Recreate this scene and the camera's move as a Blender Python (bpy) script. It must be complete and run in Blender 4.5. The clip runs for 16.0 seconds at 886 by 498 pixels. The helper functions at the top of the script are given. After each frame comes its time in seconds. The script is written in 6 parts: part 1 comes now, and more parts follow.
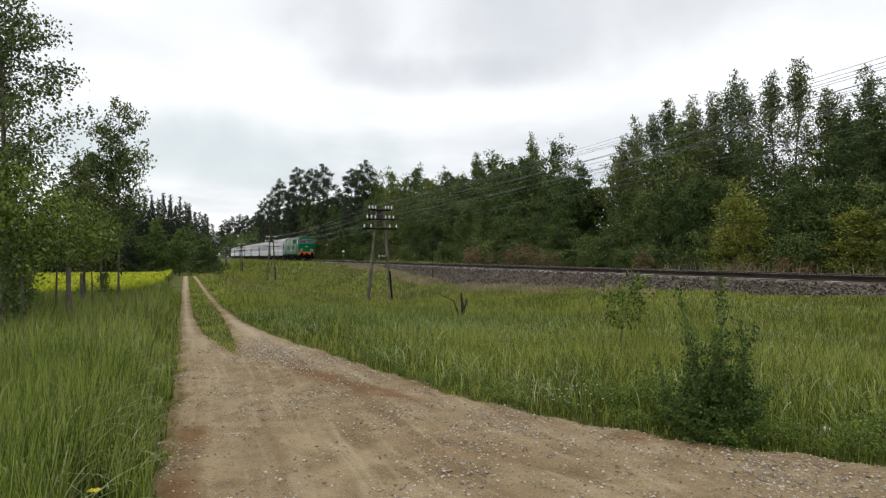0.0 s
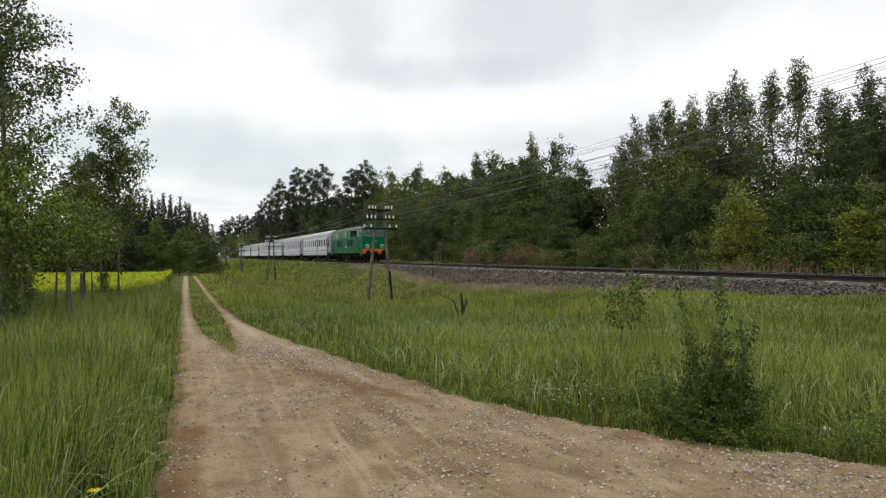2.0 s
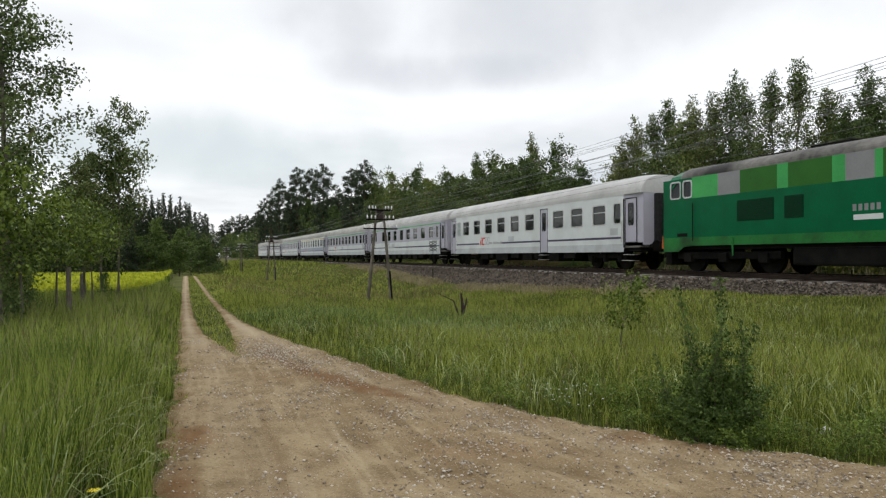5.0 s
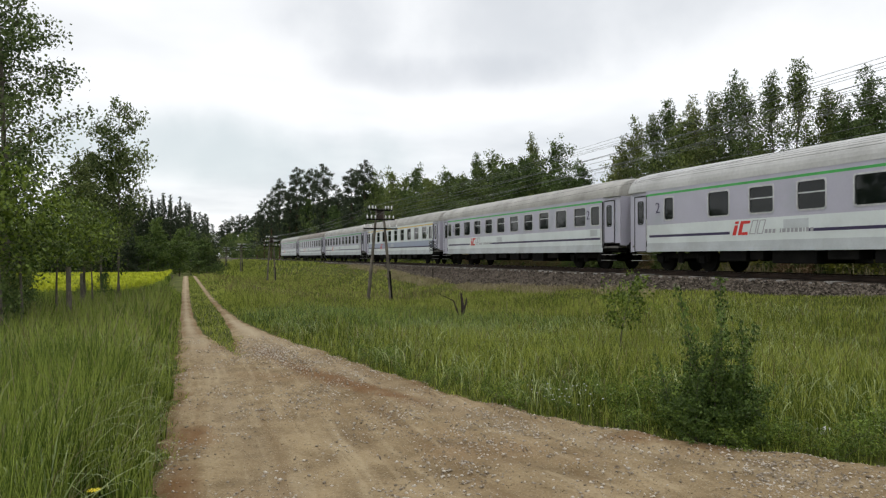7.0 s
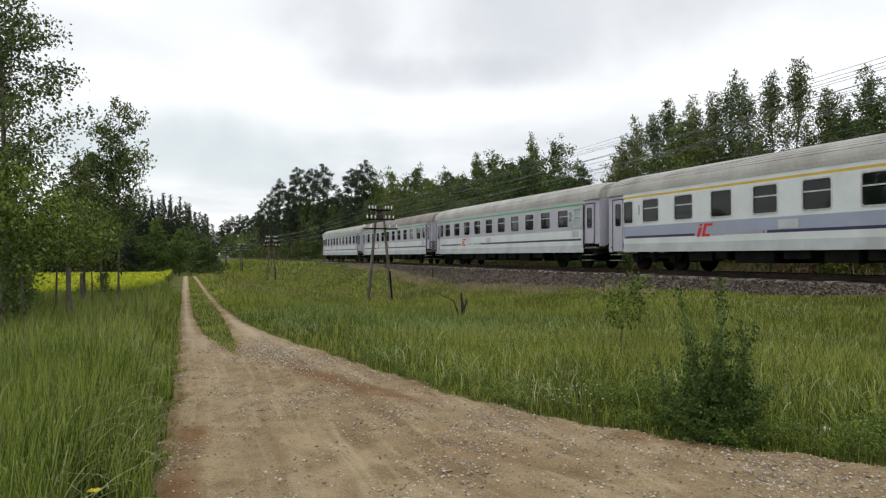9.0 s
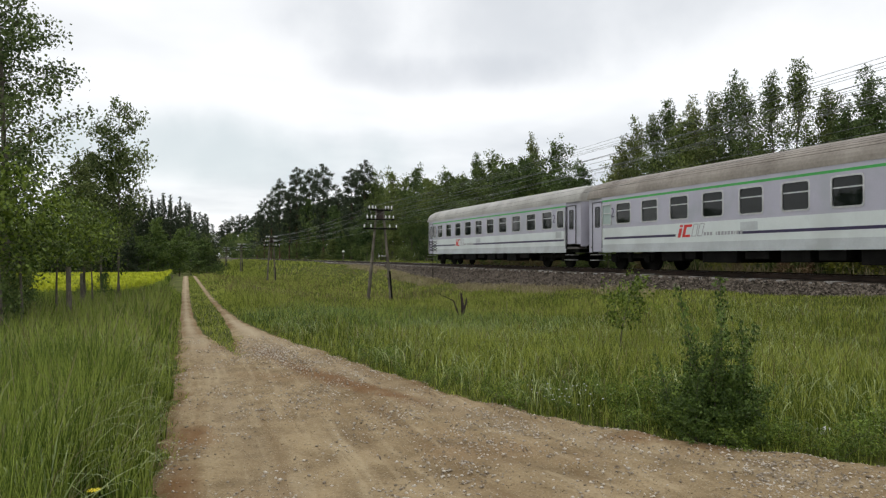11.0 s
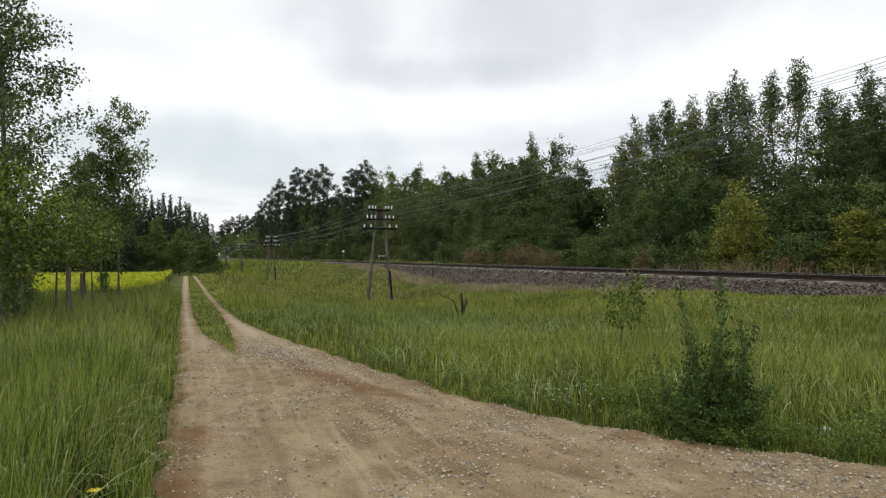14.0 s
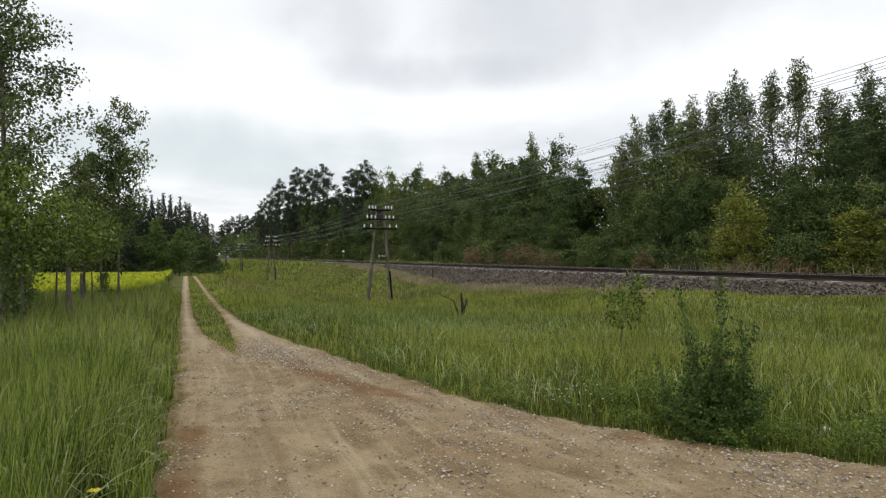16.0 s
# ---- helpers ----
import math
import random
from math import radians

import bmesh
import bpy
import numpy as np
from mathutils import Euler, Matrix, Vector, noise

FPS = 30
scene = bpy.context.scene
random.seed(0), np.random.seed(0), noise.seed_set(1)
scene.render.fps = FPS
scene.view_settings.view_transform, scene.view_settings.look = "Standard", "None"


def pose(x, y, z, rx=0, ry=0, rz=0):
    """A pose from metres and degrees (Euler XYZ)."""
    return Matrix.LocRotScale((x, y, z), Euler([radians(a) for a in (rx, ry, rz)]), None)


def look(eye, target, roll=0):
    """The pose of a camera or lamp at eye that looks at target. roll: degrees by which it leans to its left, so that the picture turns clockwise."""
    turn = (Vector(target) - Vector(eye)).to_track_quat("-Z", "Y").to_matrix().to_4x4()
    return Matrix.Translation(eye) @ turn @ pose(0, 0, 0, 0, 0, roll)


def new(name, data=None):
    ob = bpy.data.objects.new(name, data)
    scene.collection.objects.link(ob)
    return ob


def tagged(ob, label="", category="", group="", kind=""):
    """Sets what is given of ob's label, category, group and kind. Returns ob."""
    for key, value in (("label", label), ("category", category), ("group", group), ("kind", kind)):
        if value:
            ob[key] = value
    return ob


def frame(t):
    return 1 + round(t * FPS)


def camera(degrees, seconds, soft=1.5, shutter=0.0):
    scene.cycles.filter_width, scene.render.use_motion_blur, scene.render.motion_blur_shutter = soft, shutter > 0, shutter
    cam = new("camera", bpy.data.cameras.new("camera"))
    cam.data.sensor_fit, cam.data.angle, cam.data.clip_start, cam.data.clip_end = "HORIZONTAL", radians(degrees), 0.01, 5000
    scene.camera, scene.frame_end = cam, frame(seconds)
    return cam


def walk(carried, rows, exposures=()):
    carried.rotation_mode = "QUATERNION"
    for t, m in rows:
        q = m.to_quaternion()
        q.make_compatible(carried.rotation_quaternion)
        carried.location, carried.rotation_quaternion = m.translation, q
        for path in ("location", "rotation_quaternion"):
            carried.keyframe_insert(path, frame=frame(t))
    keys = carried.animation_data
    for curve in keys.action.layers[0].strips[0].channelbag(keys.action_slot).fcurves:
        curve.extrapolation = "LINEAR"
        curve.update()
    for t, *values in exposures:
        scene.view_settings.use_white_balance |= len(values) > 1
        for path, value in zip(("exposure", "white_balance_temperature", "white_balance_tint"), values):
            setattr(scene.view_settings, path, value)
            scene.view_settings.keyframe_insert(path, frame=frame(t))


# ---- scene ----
cam = camera(67.2, 16.0, soft=1.25)
EYE = (0.0, 0.0, 1.85)
TURN, TILT = 21.2, 0.655          # degrees from the track's direction, and up
VIEW = pose(*EYE, 90 + TILT, 0, -TURN)
walk(cam, [(0.0, VIEW), (16.0, VIEW)], exposures=[(0.0, 0.0), (16.0, 0.0)])

TRACK_X, RAIL_Z = 20.0, 1.26      # centre line of the track and top of its rails
SPEED = 22.48                     # train, metres a second
PITCH = 23.3                      # from coach to coach along the train


# ---- light ----
def make_world():
    w = bpy.data.worlds.new("overcast_sky")
    scene.world = w
    w.use_nodes = True
    nt = w.node_tree
    nt.nodes.clear()
    N, L = nt.nodes.new, nt.links.new
    out, bg = N("ShaderNodeOutputWorld"), N("ShaderNodeBackground")
    co = N("ShaderNodeTexCoord")
    sky = N("ShaderNodeTexSky")
    sky.sky_type, sky.sun_disc = "NISHITA", False
    sky.sun_elevation, sky.sun_rotation = radians(52), radians(215)
    skyv = N("ShaderNodeVectorMath"); skyv.operation = "SCALE"
    skyv.inputs["Scale"].default_value = 0.1
    L(sky.outputs[0], skyv.inputs[0])
    # cloud layer: directions flattened on to a high plane
    sep = N("ShaderNodeSeparateXYZ"); L(co.outputs["Generated"], sep.inputs[0])
    hz = N("ShaderNodeMath"); hz.operation = "ADD"; hz.inputs[1].default_value = 0.12
    ab = N("ShaderNodeMath"); ab.operation = "ABSOLUTE"; L(sep.outputs[2], ab.inputs[0]); L(ab.outputs[0], hz.inputs[0])
    dx = N("ShaderNodeMath"); dx.operation = "DIVIDE"; L(sep.outputs[0], dx.inputs[0]); L(hz.outputs[0], dx.inputs[1])
    dy = N("ShaderNodeMath"); dy.operation = "DIVIDE"; L(sep.outputs[1], dy.inputs[0]); L(hz.outputs[0], dy.inputs[1])
    cmb = N("ShaderNodeCombineXYZ"); L(dx.outputs[0], cmb.inputs[0]); L(dy.outputs[0], cmb.inputs[1])
    mp = N("ShaderNodeMapping"); L(cmb.outputs[0], mp.inputs[0])
    mp.inputs["Location"].default_value = (CLOUD_SHIFT[0], CLOUD_SHIFT[1], 0)
    n1 = N("ShaderNodeTexNoise"); L(mp.outputs[0], n1.inputs["Vector"])
    n1.inputs["Scale"].default_value, n1.inputs["Detail"].default_value, n1.inputs["Roughness"].default_value = 0.42, 5.0, 0.5
    ramp = N("ShaderNodeValToRGB"); L(n1.outputs["Fac"], ramp.inputs[0])
    el = ramp.color_ramp.elements
    el[0].position, el[0].color = 0.34, (0.75, 0.78, 0.82, 1)
    el[1].position, el[1].color = 0.52, (1.12, 1.13, 1.14, 1)
    colour = ramp.outputs[0]
    wob = N("ShaderNodeTexNoise"); L(co.outputs["Generated"], wob.inputs["Vector"])
    wob.inputs["Scale"].default_value, wob.inputs["Detail"].default_value = 6.0, 5.0
    for bearing, height, wide, tall, tone, strength in CLOUDS:
        b, h = radians(bearing), radians(height)
        c = Vector((math.sin(b) * math.cos(h), math.cos(b) * math.cos(h), math.sin(h)))
        side, up = Vector((math.cos(b), -math.sin(b), 0)), Vector((0, 0, 1))
        sub = N("ShaderNodeVectorMath"); sub.operation = "SUBTRACT"; L(co.outputs["Generated"], sub.inputs[0]); sub.inputs[1].default_value = c
        sq = []
        for ax, size in ((side, wide), (up, tall)):
            dt = N("ShaderNodeVectorMath"); dt.operation = "DOT_PRODUCT"; L(sub.outputs[0], dt.inputs[0]); dt.inputs[1].default_value = ax / size
            pw = N("ShaderNodeMath"); pw.operation = "MULTIPLY"; L(dt.outputs["Value"], pw.inputs[0]); L(dt.outputs["Value"], pw.inputs[1])
            sq.append(pw)
        sm = N("ShaderNodeMath"); sm.operation = "ADD"; L(sq[0].outputs[0], sm.inputs[0]); L(sq[1].outputs[0], sm.inputs[1])
        wb = N("ShaderNodeMath"); wb.operation = "MULTIPLY_ADD"; L(wob.outputs["Fac"], wb.inputs[0]); wb.inputs[1].default_value = 2.6; L(sm.outputs[0], wb.inputs[2])
        rp = N("ShaderNodeMapRange"); rp.interpolation_type = "SMOOTHSTEP"; L(wb.outputs[0], rp.inputs[0])
        rp.inputs[1].default_value, rp.inputs[2].default_value, rp.inputs[3].default_value, rp.inputs[4].default_value = 1.0, 2.6, strength, 0.0
        mc = N("ShaderNodeMix"); mc.data_type = "RGBA"; L(rp.outputs[0], mc.inputs[0]); L(colour, mc.inputs[6]); mc.inputs[7].default_value = (*tone, 1)
        colour = mc.outputs[2]
    mix = N("ShaderNodeMix"); mix.data_type = "RGBA"; mix.inputs[0].default_value = 0.12
    L(colour, mix.inputs[6]); L(skyv.outputs[0], mix.inputs[7])
    L(mix.outputs[2], bg.inputs[0]); bg.inputs[1].default_value = SKY
    L(bg.outputs[0], out.inputs[0])


CLOUD_SHIFT = (0.3, 0.2)
# grey undersides of the cloud: bearing and height in degrees, half width and height, tone, strength
CLOUDS = ((20.5, 15.3, 0.19, 0.030, (0.76, 0.78, 0.82), 0.65), (0, 8.5, 0.30, 0.06, (0.68, 0.76, 0.78), 0.75), (17, 21.6, 0.16, 0.010, (0.86, 0.88, 0.91), 0.15), (55, 21.2, 0.08, 0.015, (0.5, 0.52, 0.55), 0.8), (-60, 30, 0.35, 0.10, (0.7, 0.73, 0.77), 0.7), (130, 25, 0.4, 0.12, (0.68, 0.71, 0.75), 0.7), (210, 20, 0.4, 0.10, (0.7, 0.73, 0.77), 0.7))
SKY = 1.0
make_world()
sun = new("sun", bpy.data.lights.new("sun", "SUN"))
sun.data.energy, sun.data.angle, sun.data.color = 0.75, radians(25), (1.0, 0.96, 0.9)
sun.matrix_world = look((0, 0, 50), (18, 26, 0))


# ---- materials ----
def noisy(name, dark, light, scale=6.0, rough=0.8, metal=0.0, bump=0.3, fine=60.0, spec=0.3, island=0.0, leafy=0.0, dirt=None, dirt_scale=0.7, coords="Object", per_object=0.0, tone=0.0):
    """A surface whose colour runs from dark to light by coarse and fine noise, with relief."""
    m = bpy.data.materials.new(name)
    m.use_nodes = True
    nt = m.node_tree
    N, L = nt.nodes.new, nt.links.new
    p = nt.nodes["Principled BSDF"]
    co = N("ShaderNodeTexCoord")
    a, b = N("ShaderNodeTexNoise"), N("ShaderNodeTexNoise")
    for n, s in ((a, scale), (b, fine)):
        L(co.outputs[coords], n.inputs["Vector"])
        n.inputs["Scale"].default_value, n.inputs["Detail"].default_value = s, 4.0
    add = N("ShaderNodeMath"); add.operation = "MULTIPLY_ADD"
    L(b.outputs["Fac"], add.inputs[0]); add.inputs[1].default_value = 0.45
    off = N("ShaderNodeMath"); off.operation = "ADD"; L(a.outputs["Fac"], off.inputs[0]); off.inputs[1].default_value = -0.22
    L(off.outputs[0], add.inputs[2])
    fac = add.outputs[0]
    if island or per_object:
        g = N("ShaderNodeNewGeometry") if island else N("ShaderNodeObjectInfo")
        r = N("ShaderNodeMath"); r.operation = "MULTIPLY_ADD"
        L(g.outputs["Random Per Island" if island else "Random"], r.inputs[0])
        r.inputs[1].default_value = island or per_object
        sh = N("ShaderNodeMath"); sh.operation = "SUBTRACT"; L(fac, sh.inputs[0]); sh.inputs[1].default_value = (island or per_object) / 2
        L(sh.outputs[0], r.inputs[2])
        fac = r.outputs[0]
    ramp = N("ShaderNodeValToRGB"); L(fac, ramp.inputs[0])
    el = ramp.color_ramp.elements
    el[0].position, el[0].color = 0.28, (*dark, 1)
    el[1].position, el[1].color = 0.72, (*light, 1)
    colour = ramp.outputs[0]
    if dirt:
        d = N("ShaderNodeTexNoise"); L(co.outputs[coords], d.inputs["Vector"])
        d.inputs["Scale"].default_value, d.inputs["Detail"].default_value = dirt_scale, 6.0
        dr = N("ShaderNodeValToRGB"); L(d.outputs["Fac"], dr.inputs[0])
        dr.color_ramp.elements[0].position, dr.color_ramp.elements[1].position = 0.5, 0.68
        mx = N("ShaderNodeMix"); mx.data_type = "RGBA"
        L(dr.outputs[0], mx.inputs[0]); L(colour, mx.inputs[6]); mx.inputs[7].default_value = (*dirt, 1)
        colour = mx.outputs[2]
    if tone:
        oi = N("ShaderNodeObjectInfo")
        rg = N("ShaderNodeMapRange"); L(oi.outputs["Random"], rg.inputs[0]); rg.inputs[3].default_value, rg.inputs[4].default_value = 1 - tone, 1 + tone
        wt = N("ShaderNodeMath"); wt.operation = "MULTIPLY_ADD"; L(oi.outputs["Random"], wt.inputs[0]); wt.inputs[1].default_value, wt.inputs[2].default_value = -0.05, 0.525
        hs = N("ShaderNodeHueSaturation"); L(colour, hs.inputs["Color"]); L(rg.outputs[0], hs.inputs["Value"]); L(wt.outputs[0], hs.inputs["Hue"])
        colour = hs.outputs[0]
    L(colour, p.inputs["Base Color"])
    p.inputs["Roughness"].default_value, p.inputs["Metallic"].default_value = rough, metal
    p.inputs["Specular IOR Level"].default_value = spec
    if bump:
        bp = N("ShaderNodeBump"); bp.inputs["Strength"].default_value, bp.inputs["Distance"].default_value = bump, 0.02
        L(fac, bp.inputs["Height"]); L(bp.outputs[0], p.inputs["Normal"])
    if leafy:
        tr = N("ShaderNodeBsdfTranslucent"); L(colour, tr.inputs[0])
        ms = N("ShaderNodeMixShader"); ms.inputs[0].default_value = leafy
        o = nt.nodes["Material Output"]
        L(p.outputs[0], ms.inputs[1]); L(tr.outputs[0], ms.inputs[2]); L(ms.outputs[0], o.inputs[0])
    return m


def paint(name, col, rough=0.4, vary=0.12, dirt=None, spec=0.35):
    return noisy(name, tuple(c * (1 - vary) for c in col), tuple(min(1, c * (1 + vary)) for c in col), scale=1.3, rough=rough, bump=0.04, fine=14, spec=spec, dirt=dirt, dirt_scale=0.9)


def sand_material():
    m = noisy("sand_road", (0.175, 0.124, 0.066), (0.36, 0.275, 0.16), scale=2.2, fine=38, bump=1.0, rough=0.95, spec=0.08)
    nt = m.node_tree
    N, L = nt.nodes.new, nt.links.new
    p = nt.nodes["Principled BSDF"]
    colour = p.inputs["Base Color"].links[0].from_socket
    at = N("ShaderNodeAttribute"); at.attribute_name = "flow"
    def layer(source, scale, detail, lo, hi, tone, amount, colour, kind="ShaderNodeTexNoise"):
        n = N(kind); L(source, n.inputs["Vector"]); n.inputs["Scale"].default_value = scale
        if kind == "ShaderNodeTexNoise":
            n.inputs["Detail"].default_value = detail
        r = N("ShaderNodeValToRGB"); L(n.outputs["Fac" if kind == "ShaderNodeTexNoise" else "Distance"], r.inputs[0])
        r.color_ramp.elements[0].position, r.color_ramp.elements[1].position = lo, hi
        r.color_ramp.elements[0].color, r.color_ramp.elements[1].color = (0, 0, 0, 1), (amount, amount, amount, 1)
        x = N("ShaderNodeMix"); x.data_type = "RGBA"
        L(r.outputs[0], x.inputs[0]); L(colour, x.inputs[6]); x.inputs[7].default_value = (*tone, 1)
        return x.outputs[2]
    co = nt.nodes["Texture Coordinate"].outputs["Object"]
    colour = layer(at.outputs["Vector"], 3.2, 5, 0.50, 0.66, (0.185, 0.122, 0.06), 0.7, colour)
    colour = layer(at.outputs["Vector"], 7.5, 4, 0.52, 0.70, (0.43, 0.345, 0.215), 0.6, colour)
    colour = layer(co, 0.55, 5, 0.54, 0.70, (0.20, 0.115, 0.055), 0.5, colour)
    colour = layer(co, 9.0, 6, 0.56, 0.74, (0.17, 0.12, 0.07), 0.35, colour)
    colour = layer(co, 34.0, 5, 0.54, 0.70, (0.15, 0.105, 0.06), 0.45, colour)
    colour = layer(co, 75.0, 3, 0.60, 0.70, (0.46, 0.41, 0.32), 0.65, colour)
    pk = N("ShaderNodeAttribute"); pk.attribute_name = "packed"
    px = N("ShaderNodeMix"); px.data_type = "RGBA"
    pm = N("ShaderNodeMath"); pm.operation = "MULTIPLY"; pm.inputs[1].default_value = 0.75; L(pk.outputs["Fac"], pm.inputs[0]); L(pm.outputs[0], px.inputs[0])
    L(colour, px.inputs[6]); px.inputs[7].default_value = (0.48, 0.40, 0.28, 1)
    colour = px.outputs[2]
    so = N("ShaderNodeAttribute"); so.attribute_name = "soil"
    sn = N("ShaderNodeTexNoise"); L(co, sn.inputs["Vector"]); sn.inputs["Scale"].default_value, sn.inputs["Detail"].default_value = 4.0, 6.0
    sm = N("ShaderNodeMath"); sm.operation = "MULTIPLY"; L(so.outputs["Fac"], sm.inputs[0]); L(sn.outputs["Fac"], sm.inputs[1])
    sr = N("ShaderNodeMapRange"); L(sm.outputs[0], sr.inputs[0]); sr.inputs[1].default_value, sr.inputs[2].default_value, sr.inputs[4].default_value = 0.15, 0.5, 0.8
    sx = N("ShaderNodeMix"); sx.data_type = "RGBA"; L(sr.outputs[0], sx.inputs[0]); L(colour, sx.inputs[6]); sx.inputs[7].default_value = (0.17, 0.088, 0.038, 1)
    L(sx.outputs[2], p.inputs["Base Color"])
    return m


SAND = sand_material()
SOIL = noisy("meadow_soil", (0.05, 0.058, 0.014), (0.13, 0.14, 0.035), scale=0.25, fine=9, bump=0.6, rough=0.95, spec=0.1)
GRASS = noisy("meadow_grass", (0.075, 0.11, 0.013), (0.38, 0.42, 0.085), scale=0.22, fine=1.3, bump=0, rough=0.55, island=0.8, leafy=0.35, spec=0.25)
GRASS_TALL = noisy("tall_grass", (0.055, 0.095, 0.010), (0.33, 0.40, 0.078), scale=0.5, fine=3, bump=0, rough=0.5, island=0.85, leafy=0.35, spec=0.3)
GRASS_BLUE = noisy("reedy_grass", (0.05, 0.09, 0.015), (0.27, 0.36, 0.08), scale=0.5, fine=3, bump=0, rough=0.45, island=0.8, leafy=0.3, spec=0.4)
SEED = noisy("seed_stalk", (0.11, 0.085, 0.035), (0.28, 0.23, 0.11), scale=0.6, fine=5, bump=0, rough=0.8, island=0.4, leafy=0.25)
STRAW = noisy("dry_grass", (0.20, 0.17, 0.09), (0.42, 0.36, 0.22), scale=0.6, fine=5, bump=0, rough=0.8, island=0.4, leafy=0.25)
RAPE = noisy("rapeseed_flowers", (0.30, 0.36, 0.02), (0.60, 0.62, 0.045), scale=0.3, fine=3, bump=0, rough=0.7, island=0.3, leafy=0.3)
LEAF_ASPEN = noisy("aspen_leaf", (0.04, 0.064, 0.019), (0.19, 0.235, 0.08), scale=0.35, fine=2, bump=0, rough=0.6, island=0.4, leafy=0.3, spec=0.2, tone=0.2)
LEAF_DARK = noisy("alder_leaf", (0.028, 0.050, 0.013), (0.155, 0.21, 0.06), scale=0.35, fine=2, bump=0, rough=0.65, island=0.42, leafy=0.18, spec=0.2, tone=0.35)
LEAF_LIGHT = noisy("maple_leaf", (0.045, 0.078, 0.010), (0.195, 0.265, 0.036), scale=0.7, fine=2, bump=0, rough=0.5, island=0.6, leafy=0.22, spec=0.35)
LEAF_YELLOW = noisy("willow_leaf", (0.13, 0.15, 0.02), (0.36, 0.37, 0.07), scale=0.4, fine=2, bump=0, rough=0.5, island=0.5, leafy=0.35)
LEAF_BIRCH = noisy("birch_leaf", (0.05, 0.09, 0.016), (0.16, 0.22, 0.05), scale=0.35, fine=2, bump=0, rough=0.5, island=0.5, leafy=0.3)
NEEDLE = noisy("pine_needles", (0.016, 0.028, 0.013), (0.06, 0.082, 0.040), scale=0.4, fine=2, bump=0, rough=0.6, island=0.5, leafy=0.12)
LEAF_RUST = noisy("withered_weed", (0.12, 0.085, 0.04), (0.30, 0.225, 0.12), scale=0.8, fine=4, bump=0, rough=0.8, island=0.5, leafy=0.25, tone=0.2)
BARK = noisy("grey_bark", (0.05, 0.045, 0.035), (0.17, 0.15, 0.12), scale=3, fine=30, bump=0.6, rough=0.9)
BARK_PINE = noisy("pine_bark", (0.05, 0.034, 0.024), (0.14, 0.085, 0.055), scale=2, fine=24, bump=0.6, rough=0.9)
WOOD_OLD = noisy("weathered_wood", (0.055, 0.048, 0.038), (0.20, 0.175, 0.14), scale=2.5, fine=40, bump=0.5, rough=0.85)
BALLAST = noisy("track_ballast", (0.035, 0.028, 0.022), (0.13, 0.106, 0.085), scale=1.2, fine=22, bump=1.0, rough=0.95, spec=0.15)
STONE = noisy("crushed_stone", (0.045, 0.037, 0.029), (0.205, 0.172, 0.14), scale=2, fine=30, bump=0.3, rough=0.9, island=0.7, spec=0.2)
PEBBLE = noisy("road_pebble", (0.22, 0.18, 0.135), (0.60, 0.54, 0.46), scale=4, fine=40, bump=0.3, rough=0.85, island=0.7, spec=0.2)
GRIT = noisy("road_grit", (0.12, 0.085, 0.05), (0.42, 0.34, 0.24), scale=4, fine=40, bump=0.2, rough=0.9, island=0.8, spec=0.15)
CONCRETE = noisy("sleeper_concrete", (0.20, 0.19, 0.175), (0.50, 0.48, 0.45), scale=3, fine=40, bump=0.4, rough=0.9, per_object=0.3)
RAIL_SIDE = noisy("rusty_rail", (0.02, 0.014, 0.011), (0.06, 0.04, 0.03), scale=2, fine=40, bump=0.3, rough=0.7, metal=0.4)
STEEL = noisy("worn_steel", (0.3, 0.3, 0.31), (0.5, 0.5, 0.5), scale=2, fine=20, bump=0.05, rough=0.3, metal=1.0)
BLACK = noisy("sooty_black", (0.004, 0.004, 0.004), (0.014, 0.013, 0.012), scale=2, fine=20, bump=0.2, rough=0.8, spec=0.08)
PORCELAIN = paint("porcelain", (0.75, 0.75, 0.74), 0.2)
RUST_PLATE = noisy("rusty_plate", (0.025, 0.018, 0.016), (0.06, 0.042, 0.036), scale=3, fine=30, bump=0.2, rough=0.8)
WIRE = noisy("wire_metal", (0.13, 0.14, 0.135), (0.24, 0.25, 0.24), rough=0.5, bump=0, metal=0.5)


# ---- building blocks ----
def mesh_of(name, verts, faces, mats, smooth=False, index=None):
    me = bpy.data.meshes.new(name)
    verts = np.asarray(verts, dtype=np.float32)
    if isinstance(faces, np.ndarray):
        k = faces.shape[1]
        me.vertices.add(len(verts)); me.vertices.foreach_set("co", verts.ravel())
        me.loops.add(faces.size); me.loops.foreach_set("vertex_index", faces.astype(np.int32).ravel())
        me.polygons.add(len(faces)); me.polygons.foreach_set("loop_start", np.arange(0, faces.size, k, dtype=np.int32))
        me.update(calc_edges=True)
    else:
        me.from_pydata([tuple(map(float, v)) for v in verts], [], faces)
    for m in (mats if isinstance(mats, (list, tuple)) else [mats]):
        me.materials.append(m)
    if index is not None:
        me.polygons.foreach_set("material_index", np.asarray(index, dtype=np.int32))
    if smooth:
        me.polygons.foreach_set("use_smooth", np.ones(len(me.polygons), dtype=bool))
    me.update()
    return me


def finish(name, bm, material, smooth=False):
    me = bpy.data.meshes.new(name)
    bm.normal_update()
    bm.to_mesh(me)
    bm.free()
    for m in (material if isinstance(material, (list, tuple)) else [material]):
        me.materials.append(m)
    if smooth:
        me.polygons.foreach_set("use_smooth", np.ones(len(me.polygons), dtype=bool))
    return me


